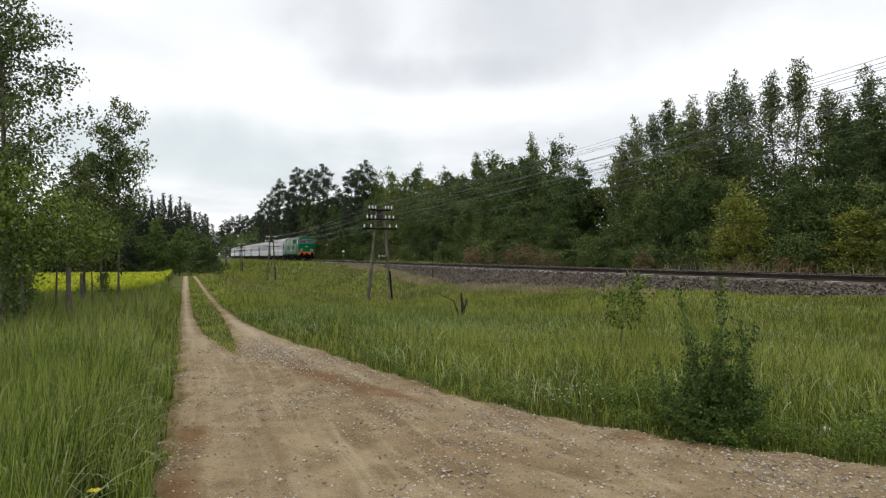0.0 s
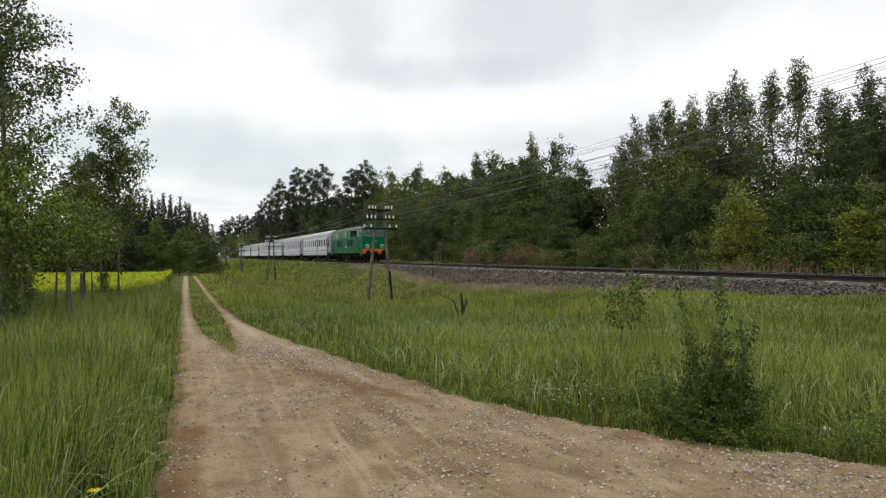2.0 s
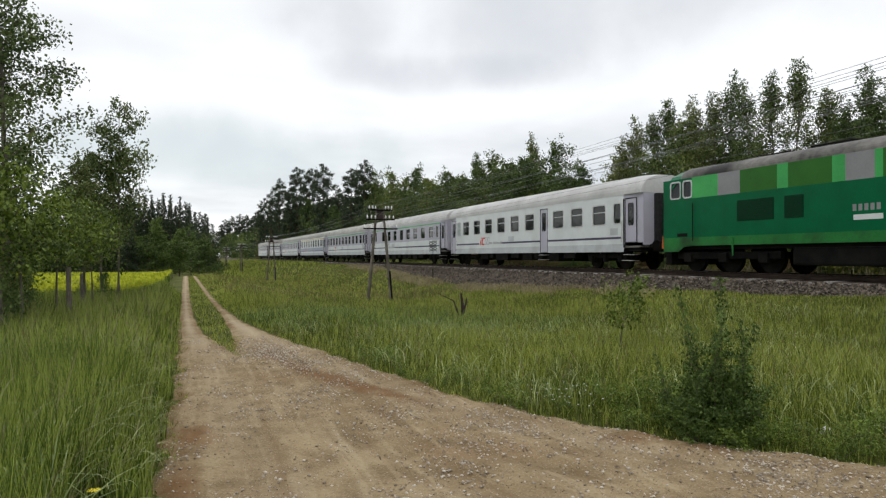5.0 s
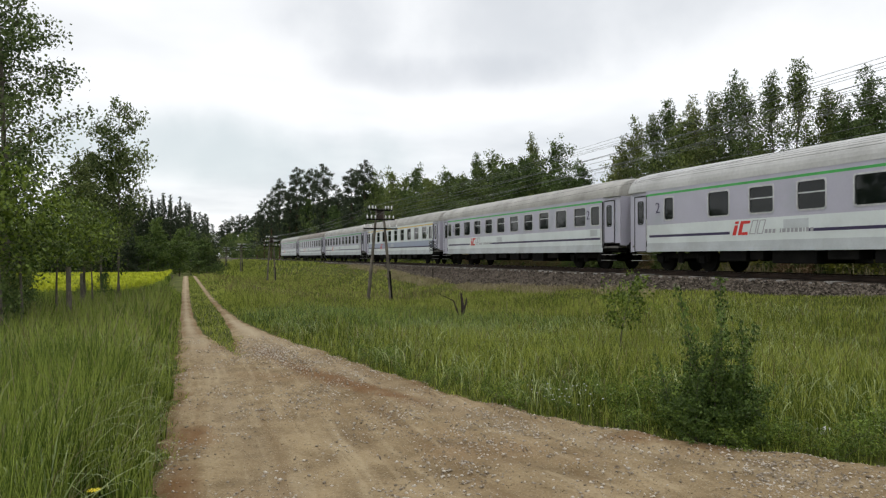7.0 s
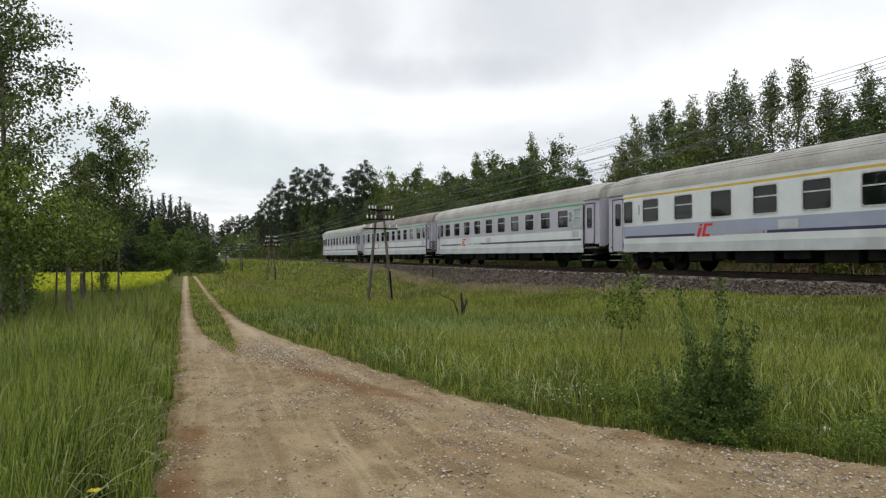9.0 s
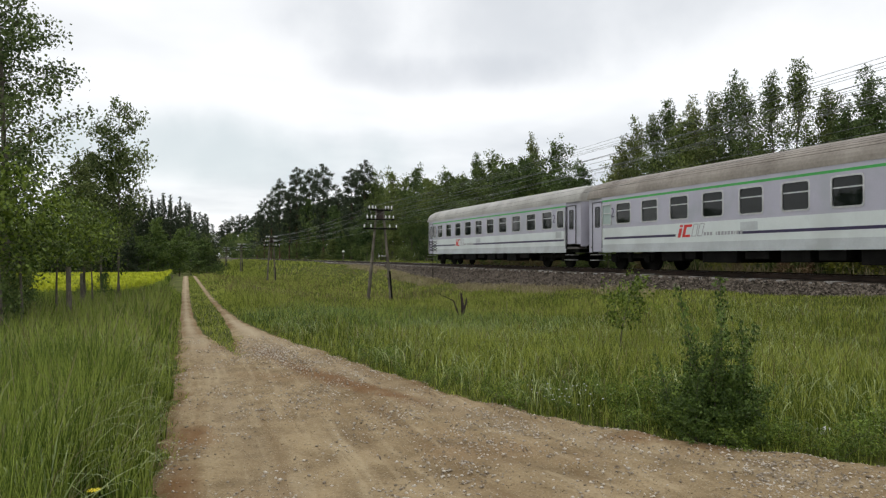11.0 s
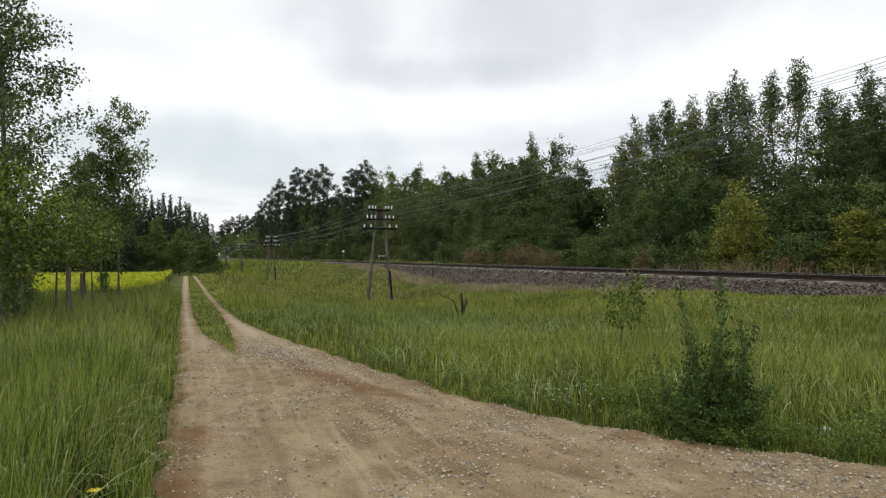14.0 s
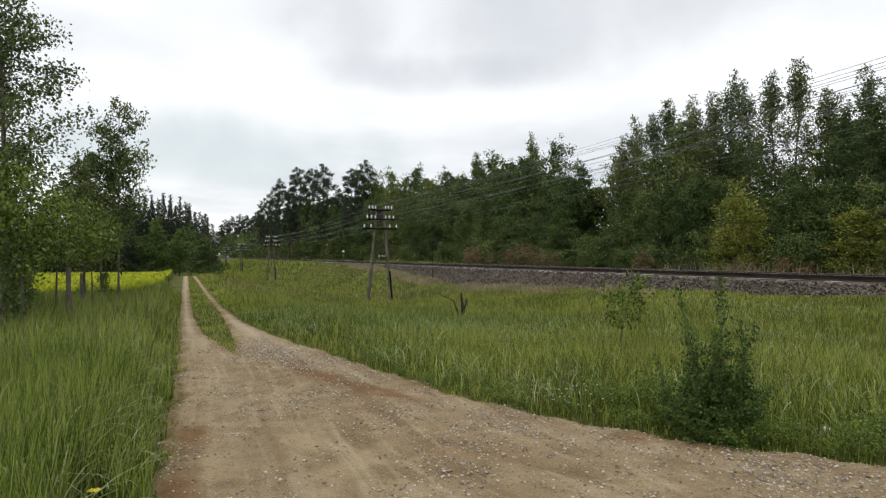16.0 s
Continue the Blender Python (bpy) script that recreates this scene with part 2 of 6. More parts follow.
def part(name, data, parent, label="", at=None):
    ob = new(name, data)
    ob.parent = parent
    if at is not None:
        ob.matrix_basis = at
    return tagged(ob, label=label)


def add_box(bm, x0, x1, y0, y1, z0, z1, bevel=0.0, mat=0):
    n = len(bm.faces)
    r = bmesh.ops.create_cube(bm, size=1.0, matrix=Matrix.Translation(((x0 + x1) / 2, (y0 + y1) / 2, (z0 + z1) / 2)) @ Matrix.Diagonal((x1 - x0, y1 - y0, z1 - z0, 1)))
    if bevel:
        es = list({e for v in r["verts"] for e in v.link_edges})
        bmesh.ops.bevel(bm, geom=es, offset=bevel, segments=2, affect="EDGES", profile=0.6)
    bm.faces.ensure_lookup_table()
    for f in bm.faces[n:] if not bevel else bm.faces:
        if not bevel or f.index == -1:
            f.material_index = mat
    return bm


def box(name, x0, x1, y0, y1, z0, z1, material, bevel=0.0):
    bm = bmesh.new()
    add_box(bm, x0, x1, y0, y1, z0, z1, bevel)
    return finish(name, bm, material)


def add_rod(bm, a, b, r0, r1=None, sides=8):
    a, b = Vector(a), Vector(b)
    r1 = r0 if r1 is None else r1
    m = Matrix.Translation((a + b) / 2) @ (b - a).to_track_quat("Z", "Y").to_matrix().to_4x4()
    bmesh.ops.create_cone(bm, cap_ends=True, segments=sides, radius1=r0, radius2=r1, depth=(b - a).length, matrix=m)
    return bm


def rod(name, a, b, r0, material, r1=None, sides=8):
    return finish(name, add_rod(bmesh.new(), a, b, r0, r1, sides), material)


def smooth(e0, e1, v):
    t = np.clip((v - e0) / (e1 - e0), 0, 1)
    return t * t * (3 - 2 * t)


def wave(x, y, s, seed=0.0):
    """Cheap smooth noise of two coordinates, about -1 to 1, for arrays."""
    return (np.sin(x * s * 1.3 + seed) * np.cos(y * s * 1.1 - seed * 1.7) + 0.6 * np.sin(x * s * 2.9 - y * s * 2.3 + seed * 3.1) + 0.4 * np.cos(x * s * 5.3 + y * s * 4.7 + seed)) / 2


# ---- the ground ----
def toe_level(y):
    """Level of the ground at the foot of the ballast."""
    return np.interp(y, [-200, 8, 13, 22, 30, 40, 50, 62, 80, 260, 600], [0.72, 0.72, 0.68, 0.45, 0.2, -0.02, 0.25, 0.72, 0.85, 0.85, 0.85])


def level(x, y):
    x, y = np.asarray(x, float), np.asarray(y, float)
    road = np.interp(y, [-50, 25, 50, 78, 110, 200, 500], [0, 0, -0.12, -0.30, -1.2, -0.8, 0.0])
    field = np.interp(y, [-50, 6, 14, 35, 80, 150, 260, 600], [0.0, 0.0, -0.15, -0.7, -1.2, -0.9, 0.3, 0.4])
    toe = toe_level(y)
    z = road + (field - road) * smooth(2.2, 7.5, x)
    z = z + (toe - z) * smooth(12.0, 17.2, x)
    behind = np.maximum(toe, 0.55)
    z = z + (behind - z) * smooth(20.5, 23.5, x)
    left = np.interp(y, [-50, 10, 30, 60, 120, 500], [-0.12, -0.12, -0.35, -0.75, -0.9, 0.0])
    z = z + (left - z) * (1 - smooth(-2.4, -0.4, x))
    far = smooth(250, 700, np.hypot(x, y))
    z = z * (1 - far) + 0.2 * far
    return z + 0.045 * wave(x, y, 0.9) * smooth(0.0, 1.2, -sandy(x, y))


def spread(fine_lo, fine_hi, step, reach, grow=1.22):
    mid = list(np.arange(fine_lo, fine_hi + 1e-6, step))
    up, s = [mid[-1]], step
    while up[-1] < reach:
        s *= grow; up.append(up[-1] + s)
    dn, s = [mid[0]], step
    while dn[-1] > -reach:
        s *= grow; dn.append(dn[-1] - s)
    return np.array(dn[:0:-1] + mid + up[1:])


def grid_faces(nx, ny):
    i = np.arange(nx * ny).reshape(ny, nx)
    return np.stack([i[:-1, :-1], i[:-1, 1:], i[1:, 1:], i[1:, :-1]], -1).reshape(-1, 4)


# ---- the sandy road ----
def road_right(y):
    return np.interp(y, [-14, 2.6, 3.9, 4.7, 5.4, 6.5, 8.5, 12.5, 15.8, 19.5, 25, 34, 80], [13.6, 9.0, 5.8, 5.2, 4.6, 4.0, 3.35, 2.6, 2.0, 1.55, 1.3, 1.2, 1.2])


def road_left(y):
    return -0.22 + 0.10 * smooth(6, 12, y)


def sandy(x, y):
    """Above nought on bare sand, below it on grass."""
    rag = 0.15 * wave(x, y, 2.3, 1.0) + 0.07 * wave(x, y, 8.0, 2.0)
    rag = rag * (1 - 0.72 * smooth(11, 17, y))
    d = np.minimum(x - road_left(y), road_right(y) - x) + rag
    w = np.interp(y, [11, 13.5, 17, 22, 40, 80], [-0.3, 0.0, 0.33, 0.42, 0.36, 0.2])
    strip = np.abs(x - np.interp(y, [12, 18, 30], [0.95, 0.72, 0.62])) - w + rag * 0.8
    return np.minimum(d, strip)


gx, gy = spread(-8, 26, 0.4, 2500), spread(-6, 90, 0.5, 2500)
GX, GY = np.meshgrid(gx, gy)
ground = tagged(new("ground", mesh_of("ground", np.stack([GX, GY, level(GX, GY)], -1).reshape(-1, 3), grid_faces(len(gx), len(gy)), SOIL, smooth=True)),
                label="rough meadow soil under long grass", category="ground", kind="structure")


def across(x, y):
    """How far over the road a place lies, 0 at its left edge to 1 at its right; wheels follow lines of one value."""
    return (x - road_left(y)) / np.maximum(road_right(y) - road_left(y), 0.3)


def road_patch(name, xs, ys):
    X, Y = np.meshgrid(xs, ys)
    d, t = sandy(X, Y), across(X, Y)
    bare = smooth(0.02, 0.3, d)
    tw = t + 0.02 * wave(X, Y, 0.6, 2.0)
    z = level(X, Y) + np.clip(d * 0.25, -0.10, 0.045)
    width = road_right(Y) - road_left(Y)
    rut = sum(a * np.exp(-((tw - c) * width / w) ** 2) for c, a, w in ((0.20, 0.038, 0.20), (0.47, 0.026, 0.14), (0.62, 0.030, 0.16), (0.84, 0.036, 0.22)))
    comb = 0.004 * np.sin(tw * width * 27 + 2 * wave(X, Y * 0.4, 0.7)) * smooth(-0.2, 0.6, wave(X, Y * 0.3, 0.8, 5.0)) + 0.003 * np.sin(tw * 71 + wave(X, Y, 0.5, 1.0))
    r = np.random.RandomState(3)
    grain = r.normal(0, 0.0042, X.shape) + 0.003 * wave(X, Y, 8.0, 3.0)
    z = z + (comb - rut) * bare * 0.8 + grain * (0.3 + 0.7 * bare)
    me = mesh_of(name, np.stack([X, Y, z], -1).reshape(-1, 3), grid_faces(len(xs), len(ys)), SAND, smooth=True)
    flow = me.attributes.new("flow", "FLOAT_VECTOR", "POINT")
    flow.data.foreach_set("vector", np.stack([tw * np.minimum(width, 6.0), Y * 0.045, d * 0.3], -1).astype(np.float32).ravel())
    lanes = sum(np.exp(-((tw - c) * width / .26) ** 2) for c in (.2, .84)) * (.6 + .4 * wave(X, Y, .8, 3.0))
    soil = sum(np.exp(-((X - bx + lean * (Y - by)) / bw) ** 2 - ((Y - by) / bl) ** 2) for bx, by, bw, bl, lean in BARE_SOIL)
    soil = np.maximum(soil, np.exp(-((d - .03) / .16) ** 2) * (.55 + .45 * wave(X, Y, 1.4, 6.0)) * (Y < 30))
    me.attributes.new("packed", "FLOAT", "POINT").data.foreach_set("value", np.clip(smooth(11, 22, Y) * bare + .3 * lanes * bare, 0, 1).astype(np.float32).ravel())
    me.attributes.new("soil", "FLOAT", "POINT").data.foreach_set("value", np.clip(soil, 0, 1).astype(np.float32).ravel())
    return me


# patches of red-brown soil: place, half width, half length, slant
BARE_SOIL = ((1.45, 13.0, .22, 1.1, .1), (1.95, 10.3, .28, 1.5, .25), (2.5, 8.6, .25, 1.0, .35), (.1, 7.2, .28, .6, 0), (-.05, 5.6, .2, .7, 0), (5.3, 4.95, 1.2, .3, 0), (4.5, 5.6, .6, .3, 0), (3.15, 10.2, .25, 1.0, .3), (3.4, 8.5, .2, .8, .4))
road = tagged(new("road"), label="rutted sandy farm track with scattered pebbles", category="road", kind="structure")
part("road_surface", road_patch("road_near", np.arange(-0.6, 8.0, 0.045), np.arange(2.6, 16.0, 0.06)), road)
part("road_surface", road_patch("road_back", np.arange(-0.6, 14.0, 0.12), np.arange(-14.0, 2.7, 0.12)), road)
part("road_surface", road_patch("road_far", np.arange(-0.6, 2.4, 0.06), np.arange(15.95, 82.0, 0.2)), road)


# ---- the track ----
def sweep(name, section, y0, y1, material, step=None, index=None):
    """A long bar along y with the cross-section (x, z)."""
    ys = np.array([y0, y1]) if step is None else np.arange(y0, y1 + step, step)
    k = len(section)
    v = [(x, y, z) for y in ys for x, z in section]
    f = [(i * k + j, i * k + (j + 1) % k, (i + 1) * k + (j + 1) % k, (i + 1) * k + j) for i in range(len(ys) - 1) for j in range(k)]
    f += [tuple(range(k)), tuple(range((len(ys) - 1) * k, len(ys) * k))[::-1]]
    return mesh_of(name, v, f, material)


track = tagged(new("railway_track"), label="single railway track on a bank of crushed stone", category="track", kind="structure")


def make_ballast():
    ys = np.concatenate([np.arange(-330, -10, 8.0), np.arange(-10, 90, 0.25), np.arange(90, 700, 4.0)])
    top = RAIL_Z - 0.2
    rows = []
    for y in ys:
        foot = float(toe_level(y)) - 0.3
        run = (top - foot) * 1.35
        foot2 = max(foot + 0.3, 0.55) - 0.3
        xs = np.concatenate([np.linspace(-1.75 - run, -1.27, 12), np.linspace(-1.22, 1.4, 8), np.linspace(1.75, 1.75 + (top - foot2) * 1.35, 4)])
        zs = np.concatenate([np.linspace(foot, top - 0.02, 12), np.full(8, top), np.linspace(top - 0.02, foot2, 4)])
        xx = xs + TRACK_X
        zz = zs + 0.03 * wave(xx, np.full_like(xx, y), 7.0) + 0.02 * wave(xx, np.full_like(xx, y), 19.0, 3.0)
        rows.append(np.stack([xx, np.full_like(xx, y), zz], -1))
    v = np.array(rows)
    return mesh_of("ballast", v.reshape(-1, 3), grid_faces(v.shape[1], v.shape[0]), BALLAST)


part("ballast", make_ballast(), track, "grey-brown crushed stone bank")
RAIL = [(-0.07, 0), (0.07, 0), (0.07, 0.02), (0.012, 0.04), (0.012, 0.12), (0.036, 0.13), (0.036, 0.165), (0.03, 0.172), (-0.03, 0.172), (-0.036, 0.165), (-0.036, 0.13), (-0.012, 0.12), (-0.012, 0.04), (-0.07, 0.02)]
for side in (-0.755, 0.755):
    part("rail", sweep("rail", [(TRACK_X + side + x, RAIL_Z - 0.172 + z) for x, z in RAIL], -330, 700, [RAIL_SIDE]), track, "brown rusted steel rail with a polished head")
    part("rail_head", sweep("rail_head", [(TRACK_X + side - 0.026, RAIL_Z), (TRACK_X + side + 0.026, RAIL_Z), (TRACK_X + side + 0.022, RAIL_Z + 0.003), (TRACK_X + side - 0.022, RAIL_Z + 0.003)], -330, 700, [STEEL]), track)


# ---- grass ----
def blades(n, xy, height, width, lean=0.35, seed=0, base=None, bias=0.2):
    """Bent blades, three triangles each, rooted in the ground at the points xy."""
    r = np.random.RandomState(seed)
    h = height * r.uniform(0.55, 1.15, n)
    ang = r.uniform(0, 2 * np.pi, n)
    ln = lean * r.uniform(0.2, 1.6, n) * h
    la = r.uniform(0, 2 * np.pi, n)
    root = np.stack([xy[:, 0], xy[:, 1], (level(xy[:, 0], xy[:, 1]) if base is None else base) - 0.02], -1)
    side = np.stack([np.cos(ang), np.sin(ang), np.zeros(n)], -1) * (width * r.uniform(0.6, 1.3, n))[:, None] / 2
    out = np.stack([np.cos(la), np.sin(la), np.zeros(n)], -1)
    up = np.array([0, 0, 1.0])
    mid = root + out * (ln * 0.3)[:, None] + up * (h * 0.6)[:, None]
    tip = root + out * ln[:, None] + up * h[:, None] * (1 - 0.25 * np.minimum(1, lean * r.uniform(0, 1, n)))[:, None]
    v = np.stack([root - side, root + side, mid - side * 0.8, mid + side * 0.8, tip], 1).reshape(-1, 3)
    k = np.arange(n)[:, None] * 5
    f = np.stack([k + [0, 1, 3], k + [0, 3, 2], k + [2, 3, 4]], 1).reshape(-1, 3)
    return v, f


def scatter(n, x0, x1, y0, y1, seed, keep=None):
    r = np.random.RandomState(seed)
    p = np.stack([r.uniform(x0, x1, n), r.uniform(y0, y1, n)], -1)
    return p if keep is None else p[keep(p[:, 0], p[:, 1], r.uniform(0, 1, n))]


def off_road(x, y, u):
    return (sandy(x, y) < -0.03) & (x < 18.15 - (RAIL_Z - 0.235 - toe_level(y)) * 1.3) & ((x > -0.5) | (y > 0))


def lawn(name, pts, height, width, material, label, lean=0.35, seed=0):
    v, f = blades(len(pts), pts, height, width, lean, seed)
    return tagged(new(name, mesh_of(name, v, f, material)), label=label, category="grass", kind="stuff")


def arcs(name, pts, height, width, material, label, seed):
    """Long blades that rise and bow over in an arch."""
    r = np.random.RandomState(seed)
    n = len(pts)
    h, a = height * r.uniform(.7, 1.15, n), r.uniform(0, 2 * np.pi, n)
    out = np.stack([np.cos(a), np.sin(a), np.zeros(n)], -1)
    side = np.stack([-np.sin(a), np.cos(a), np.zeros(n)], -1) * (width * r.uniform(.6, 1.2, n))[:, None] / 2
    root = np.stack([pts[:, 0], pts[:, 1], level(pts[:, 0], pts[:, 1]) - .02], -1)
    bow = np.radians(r.uniform(110, 185, n))
    rows, c, m = [], root, 9
    for i in range(m + 1):
        q = i / m
        wd = .75 + .5 * q if q < .5 else max(.06, 2.0 * (1 - q))
        rows += [c - side * wd, c + side * wd]
        th = bow * q ** 1.35
        c = c + (out * np.sin(th)[:, None] + np.array([0, 0, 1.0]) * np.cos(th)[:, None]) * (1.25 * h / m)[:, None]
    v = np.stack(rows, 1).reshape(-1, 3)
    k = np.arange(n)[:, None] * (2 * m + 2)
    f = np.stack([k + np.array([2 * i, 2 * i + 1, 2 * i + 3, 2 * i + 2]) for i in range(m)], 1).reshape(-1, 4)
    return tagged(new(name, mesh_of(name, v, f, material)), label=label, category="grass", kind="stuff")


STRAW_GREEN = noisy("pale_green_blade", (0.12, 0.17, 0.03), (0.42, 0.48, 0.20), scale=0.6, fine=5, bump=0, rough=0.4, island=0.5, leafy=0.3, spec=0.5)


def in_view(x, y, u):
    """A wide wedge in front of the camera's standpoint."""
    a = np.degrees(np.arctan2(x, y))
    return (a > -16) & (a < 60)


def grow_grass():
    both = lambda x, y, u: off_road(x, y, u) & in_view(x, y, u)
    right = lambda x, y, u: both(x, y, u) & (x > 1.2)
    def edge(x, y):
        return (0.3 + 0.7 * smooth(0.0, 1.2, -sandy(x, y))) * (1 - 0.62 * smooth(12.5, 16.0, x)) * (0.8 + 0.35 * wave(x, y, 0.5, 3.0))
    p = scatter(80000, 1.2, 17.5, 3.5, 14, 1, right)
    lawn("meadow_grass", p, 0.52 * edge(p[:, 0], p[:, 1]), 0.011, GRASS, "long green meadow grass beside the sandy track", 0.3, 1)
    p = scatter(75000, 1.2, 18, 14, 34, 2, right)
    lawn("meadow_grass", p, 0.5 * edge(p[:, 0], p[:, 1]), 0.018, GRASS, "long green meadow grass below the railway bank", 0.28, 2)
    frayed = lambda x, y, u: (np.abs(sandy(x, y) - 0.02) < 0.16 * u) & in_view(x, y, u)
    p = scatter(60000, -0.6, 7.5, 3.0, 16, 23, frayed)
    lawn("verge_grass", p, 0.10, 0.008, GRASS, "thin short grass fraying on to the sand", 0.6, 23)
    p = scatter(46000, -0.5, 19, 34, 90, 3, right)
    lawn("meadow_grass", p, 0.42 * edge(p[:, 0], p[:, 1]), 0.046, GRASS, "long green meadow grass below the railway bank", 0.4, 3)
    p = scatter(20000, -6, 19.5, 90, 230, 4, right)
    lawn("meadow_grass", p, 0.45, 0.12, GRASS, "far meadow grass along the railway", 0.4, 4)
    mid = lambda x, y, u: off_road(x, y, u) & (x > 0.1) & (x < 1.25)
    p = scatter(9000, 0.1, 1.3, 13, 75, 5, mid)
    lawn("verge_grass", p, 0.13, 0.02, GRASS, "short grass strip between the wheel ruts", 0.5, 5)
    left = lambda x, y, u: (x < road_left(y) - 0.04 + 0.12 * wave(x, y, 2.6, 1.0)) & in_view(x, y, u) & ((np.abs(x / y + .113) > .028) | (y > 5.0))
    def ledge(x, y):
        return 0.35 + 0.65 * smooth(0.1, 0.9, -x)
    p = scatter(52000, -4.0, 0.0, 2.2, 10, 6, left)
    lawn("tall_grass", p, 0.92 * ledge(p[:, 0], p[:, 1]), 0.0105, GRASS_TALL, "tall lush grass on the verge of the track", 0.17, 6)
    p = scatter(3000, -3.2, -0.25, 2.6, 12, 21, left)
    arcs("arching_grass", p, 0.9 * ledge(p[:, 0], p[:, 1]), 0.011, STRAW_GREEN, "broad arching grass blades on the verge", 21)
    tufts = lambda x, y, u: right(x, y, u) & (wave(x, y, 1.1, 4.0) > u * 1.3 - .55)
    arcs("arching_grass", scatter(13000, 1.6, 15, 4.2, 17, 22, tufts), 0.52, 0.011, STRAW_GREEN, "pale arching blades in the meadow", 22)
    reedy = lambda x, y, u: right(x, y, u) & (np.hypot((x - 5.5) / 4.2, (y - 18.5) / 4.2) + .5 * wave(x, y, .9, 6.0) < .95)
    p = scatter(14000, 1.5, 11, 13, 24, 26, reedy)
    lawn("reedy_grass", p, 0.62 * edge(p[:, 0], p[:, 1]), 0.016, GRASS_BLUE, "patch of blue-green reedy grass in the meadow", 0.4, 26)
    arcs("arching_grass", scatter(5000, 1.5, 11, 13, 24, 27, reedy), 0.5, 0.012, GRASS_BLUE, "blue-green bowed blades in the meadow", 27)
    low = lambda x, y, u: right(x, y, u) & (sandy(x, y) > -.9)
    arcs("arching_grass", scatter(14000, 1.2, 9, 3.5, 13, 28, low), 0.26, 0.008, GRASS, "low tufted grass along the road's edge", 28)
    p = scatter(42000, -6.5, 0.0, 10, 34, 7, left)
    lawn("tall_grass", p, 0.9 * ledge(p[:, 0], p[:, 1]), 0.018, GRASS_TALL, "tall lush grass on the verge of the track", 0.22, 7)
    p = scatter(1500, -4, 0.0, 4, 30, 8, left)
    lawn("dry_grass", p, 1.05 * ledge(p[:, 0], p[:, 1]), 0.012, STRAW, "pale dry stalks among the tall grass", 0.3, 8)
    p = scatter(9000, 2, 17, 6, 40, 24, right)
    lawn("seed_stalks", p, 0.62 * edge(p[:, 0], p[:, 1]), 0.010, SEED, "brownish seed heads over the meadow grass", 0.25, 24)
    p = scatter(9000, 0, 18.5, 36, 95, 29, right)
    lawn("seed_stalks", p, 0.55 * edge(p[:, 0], p[:, 1]), 0.026, SEED, "brownish seed heads over the far meadow", 0.25, 29)
    p = scatter(900, -3, -.2, 2.5, 7, 30, left)
    lawn("dry_grass", p, 1.0 * ledge(p[:, 0], p[:, 1]), 0.007, STRAW, "pale dry stalks among the tall grass", 0.5, 30)
    p = scatter(420, -2.6, -.25, 2.6, 6.5, 33, left)
    arcs("arching_grass", p, 1.0 * ledge(p[:, 0], p[:, 1]), 0.017, STRAW_GREEN, "broad bowed blades on the verge", 33)
    p = scatter(2600, -4.5, 0, 6, 28, 25, left)
    lawn("seed_stalks", p, 1.0 * ledge(p[:, 0], p[:, 1]), 0.010, SEED, "brownish seed heads over the tall grass", 0.25, 25)
    p = scatter(2600, 2, 17, 6, 45, 9, right)
    lawn("dry_grass", p, 0.6 * edge(p[:, 0], p[:, 1]), 0.014, STRAW, "pale dry stalks in the meadow", 0.35, 9)
    pale = lambda x, y, u: off_road(x, y, u) & (wave(x, y, 0.35, 7.0) > -0.3) & (x > 16.3 - (0.9 - toe_level(y)) * 1.3)
    p = scatter(22000, 13.5, 17.6, 20, 75, 14, pale)
    lawn("dry_grass", p, 0.34, 0.03, STRAW, "patches of withered grass at the foot of the bank", 0.6, 14)
    # beyond the line
    p = scatter(5200, 22.8, 24.6, 6, 44, 10, lambda x, y, u: (u < .35 + .5 * wave(x, y, .5, 2.0)) & (y < 30))
    lawn("dry_grass", p, 1.15, 0.03, STRAW, "dry reedy grass along the edge of the wood", 0.3, 10)
    p = scatter(12000, 22.6, 27, 8, 140, 11)
    lawn("meadow_grass", p, 0.6, 0.05, GRASS, "rough grass along the edge of the wood", 0.3, 11)
    # rapeseed
    crop = lambda x, y, u: (x < -1.3 + 0.3 * wave(x, y, 0.8)) & (np.degrees(np.arctan2(x, y)) > -20)
    p = scatter(10000, -22, -0.8, 33, 78, 12, crop)
    lawn("rapeseed_crop", p, 0.95, 0.09, GRASS_TALL, "green stems of a rapeseed field", 0.1, 12)
    r = np.random.RandomState(5)
    p = scatter(32000, -22, -0.8, 33, 78, 13, crop)
    v, f = blades(len(p), p, 0.24, 0.14, 0.6, 13, base=level(p[:, 0], p[:, 1]) + r.uniform(0.72, 0.92, len(p)))
    tagged(new("rapeseed_flowers", mesh_of("rapeseed_flowers", v, f, RAPE)), label="bright yellow rapeseed blossom over the field", category="crop", kind="stuff")


grow_grass()


# ---- trees ----
def limb(bm, pts, radii, sides=6):
    rings = []
    for i, p in enumerate(pts):
        d = (pts[min(i + 1, len(pts) - 1)] - pts[max(i - 1, 0)]).normalized()
        q = d.to_track_quat("Z", "Y")
        rings.append([bm.verts.new(p + q @ Vector((math.cos(a) * radii[i], math.sin(a) * radii[i], 0))) for a in (k * math.tau / sides for k in range(sides))])
    for a, b in zip(rings, rings[1:]):
        for k in range(sides):
            bm.faces.new((a[k], a[(k + 1) % sides], b[(k + 1) % sides], b[k]))
    bm.faces.new(rings[-1])


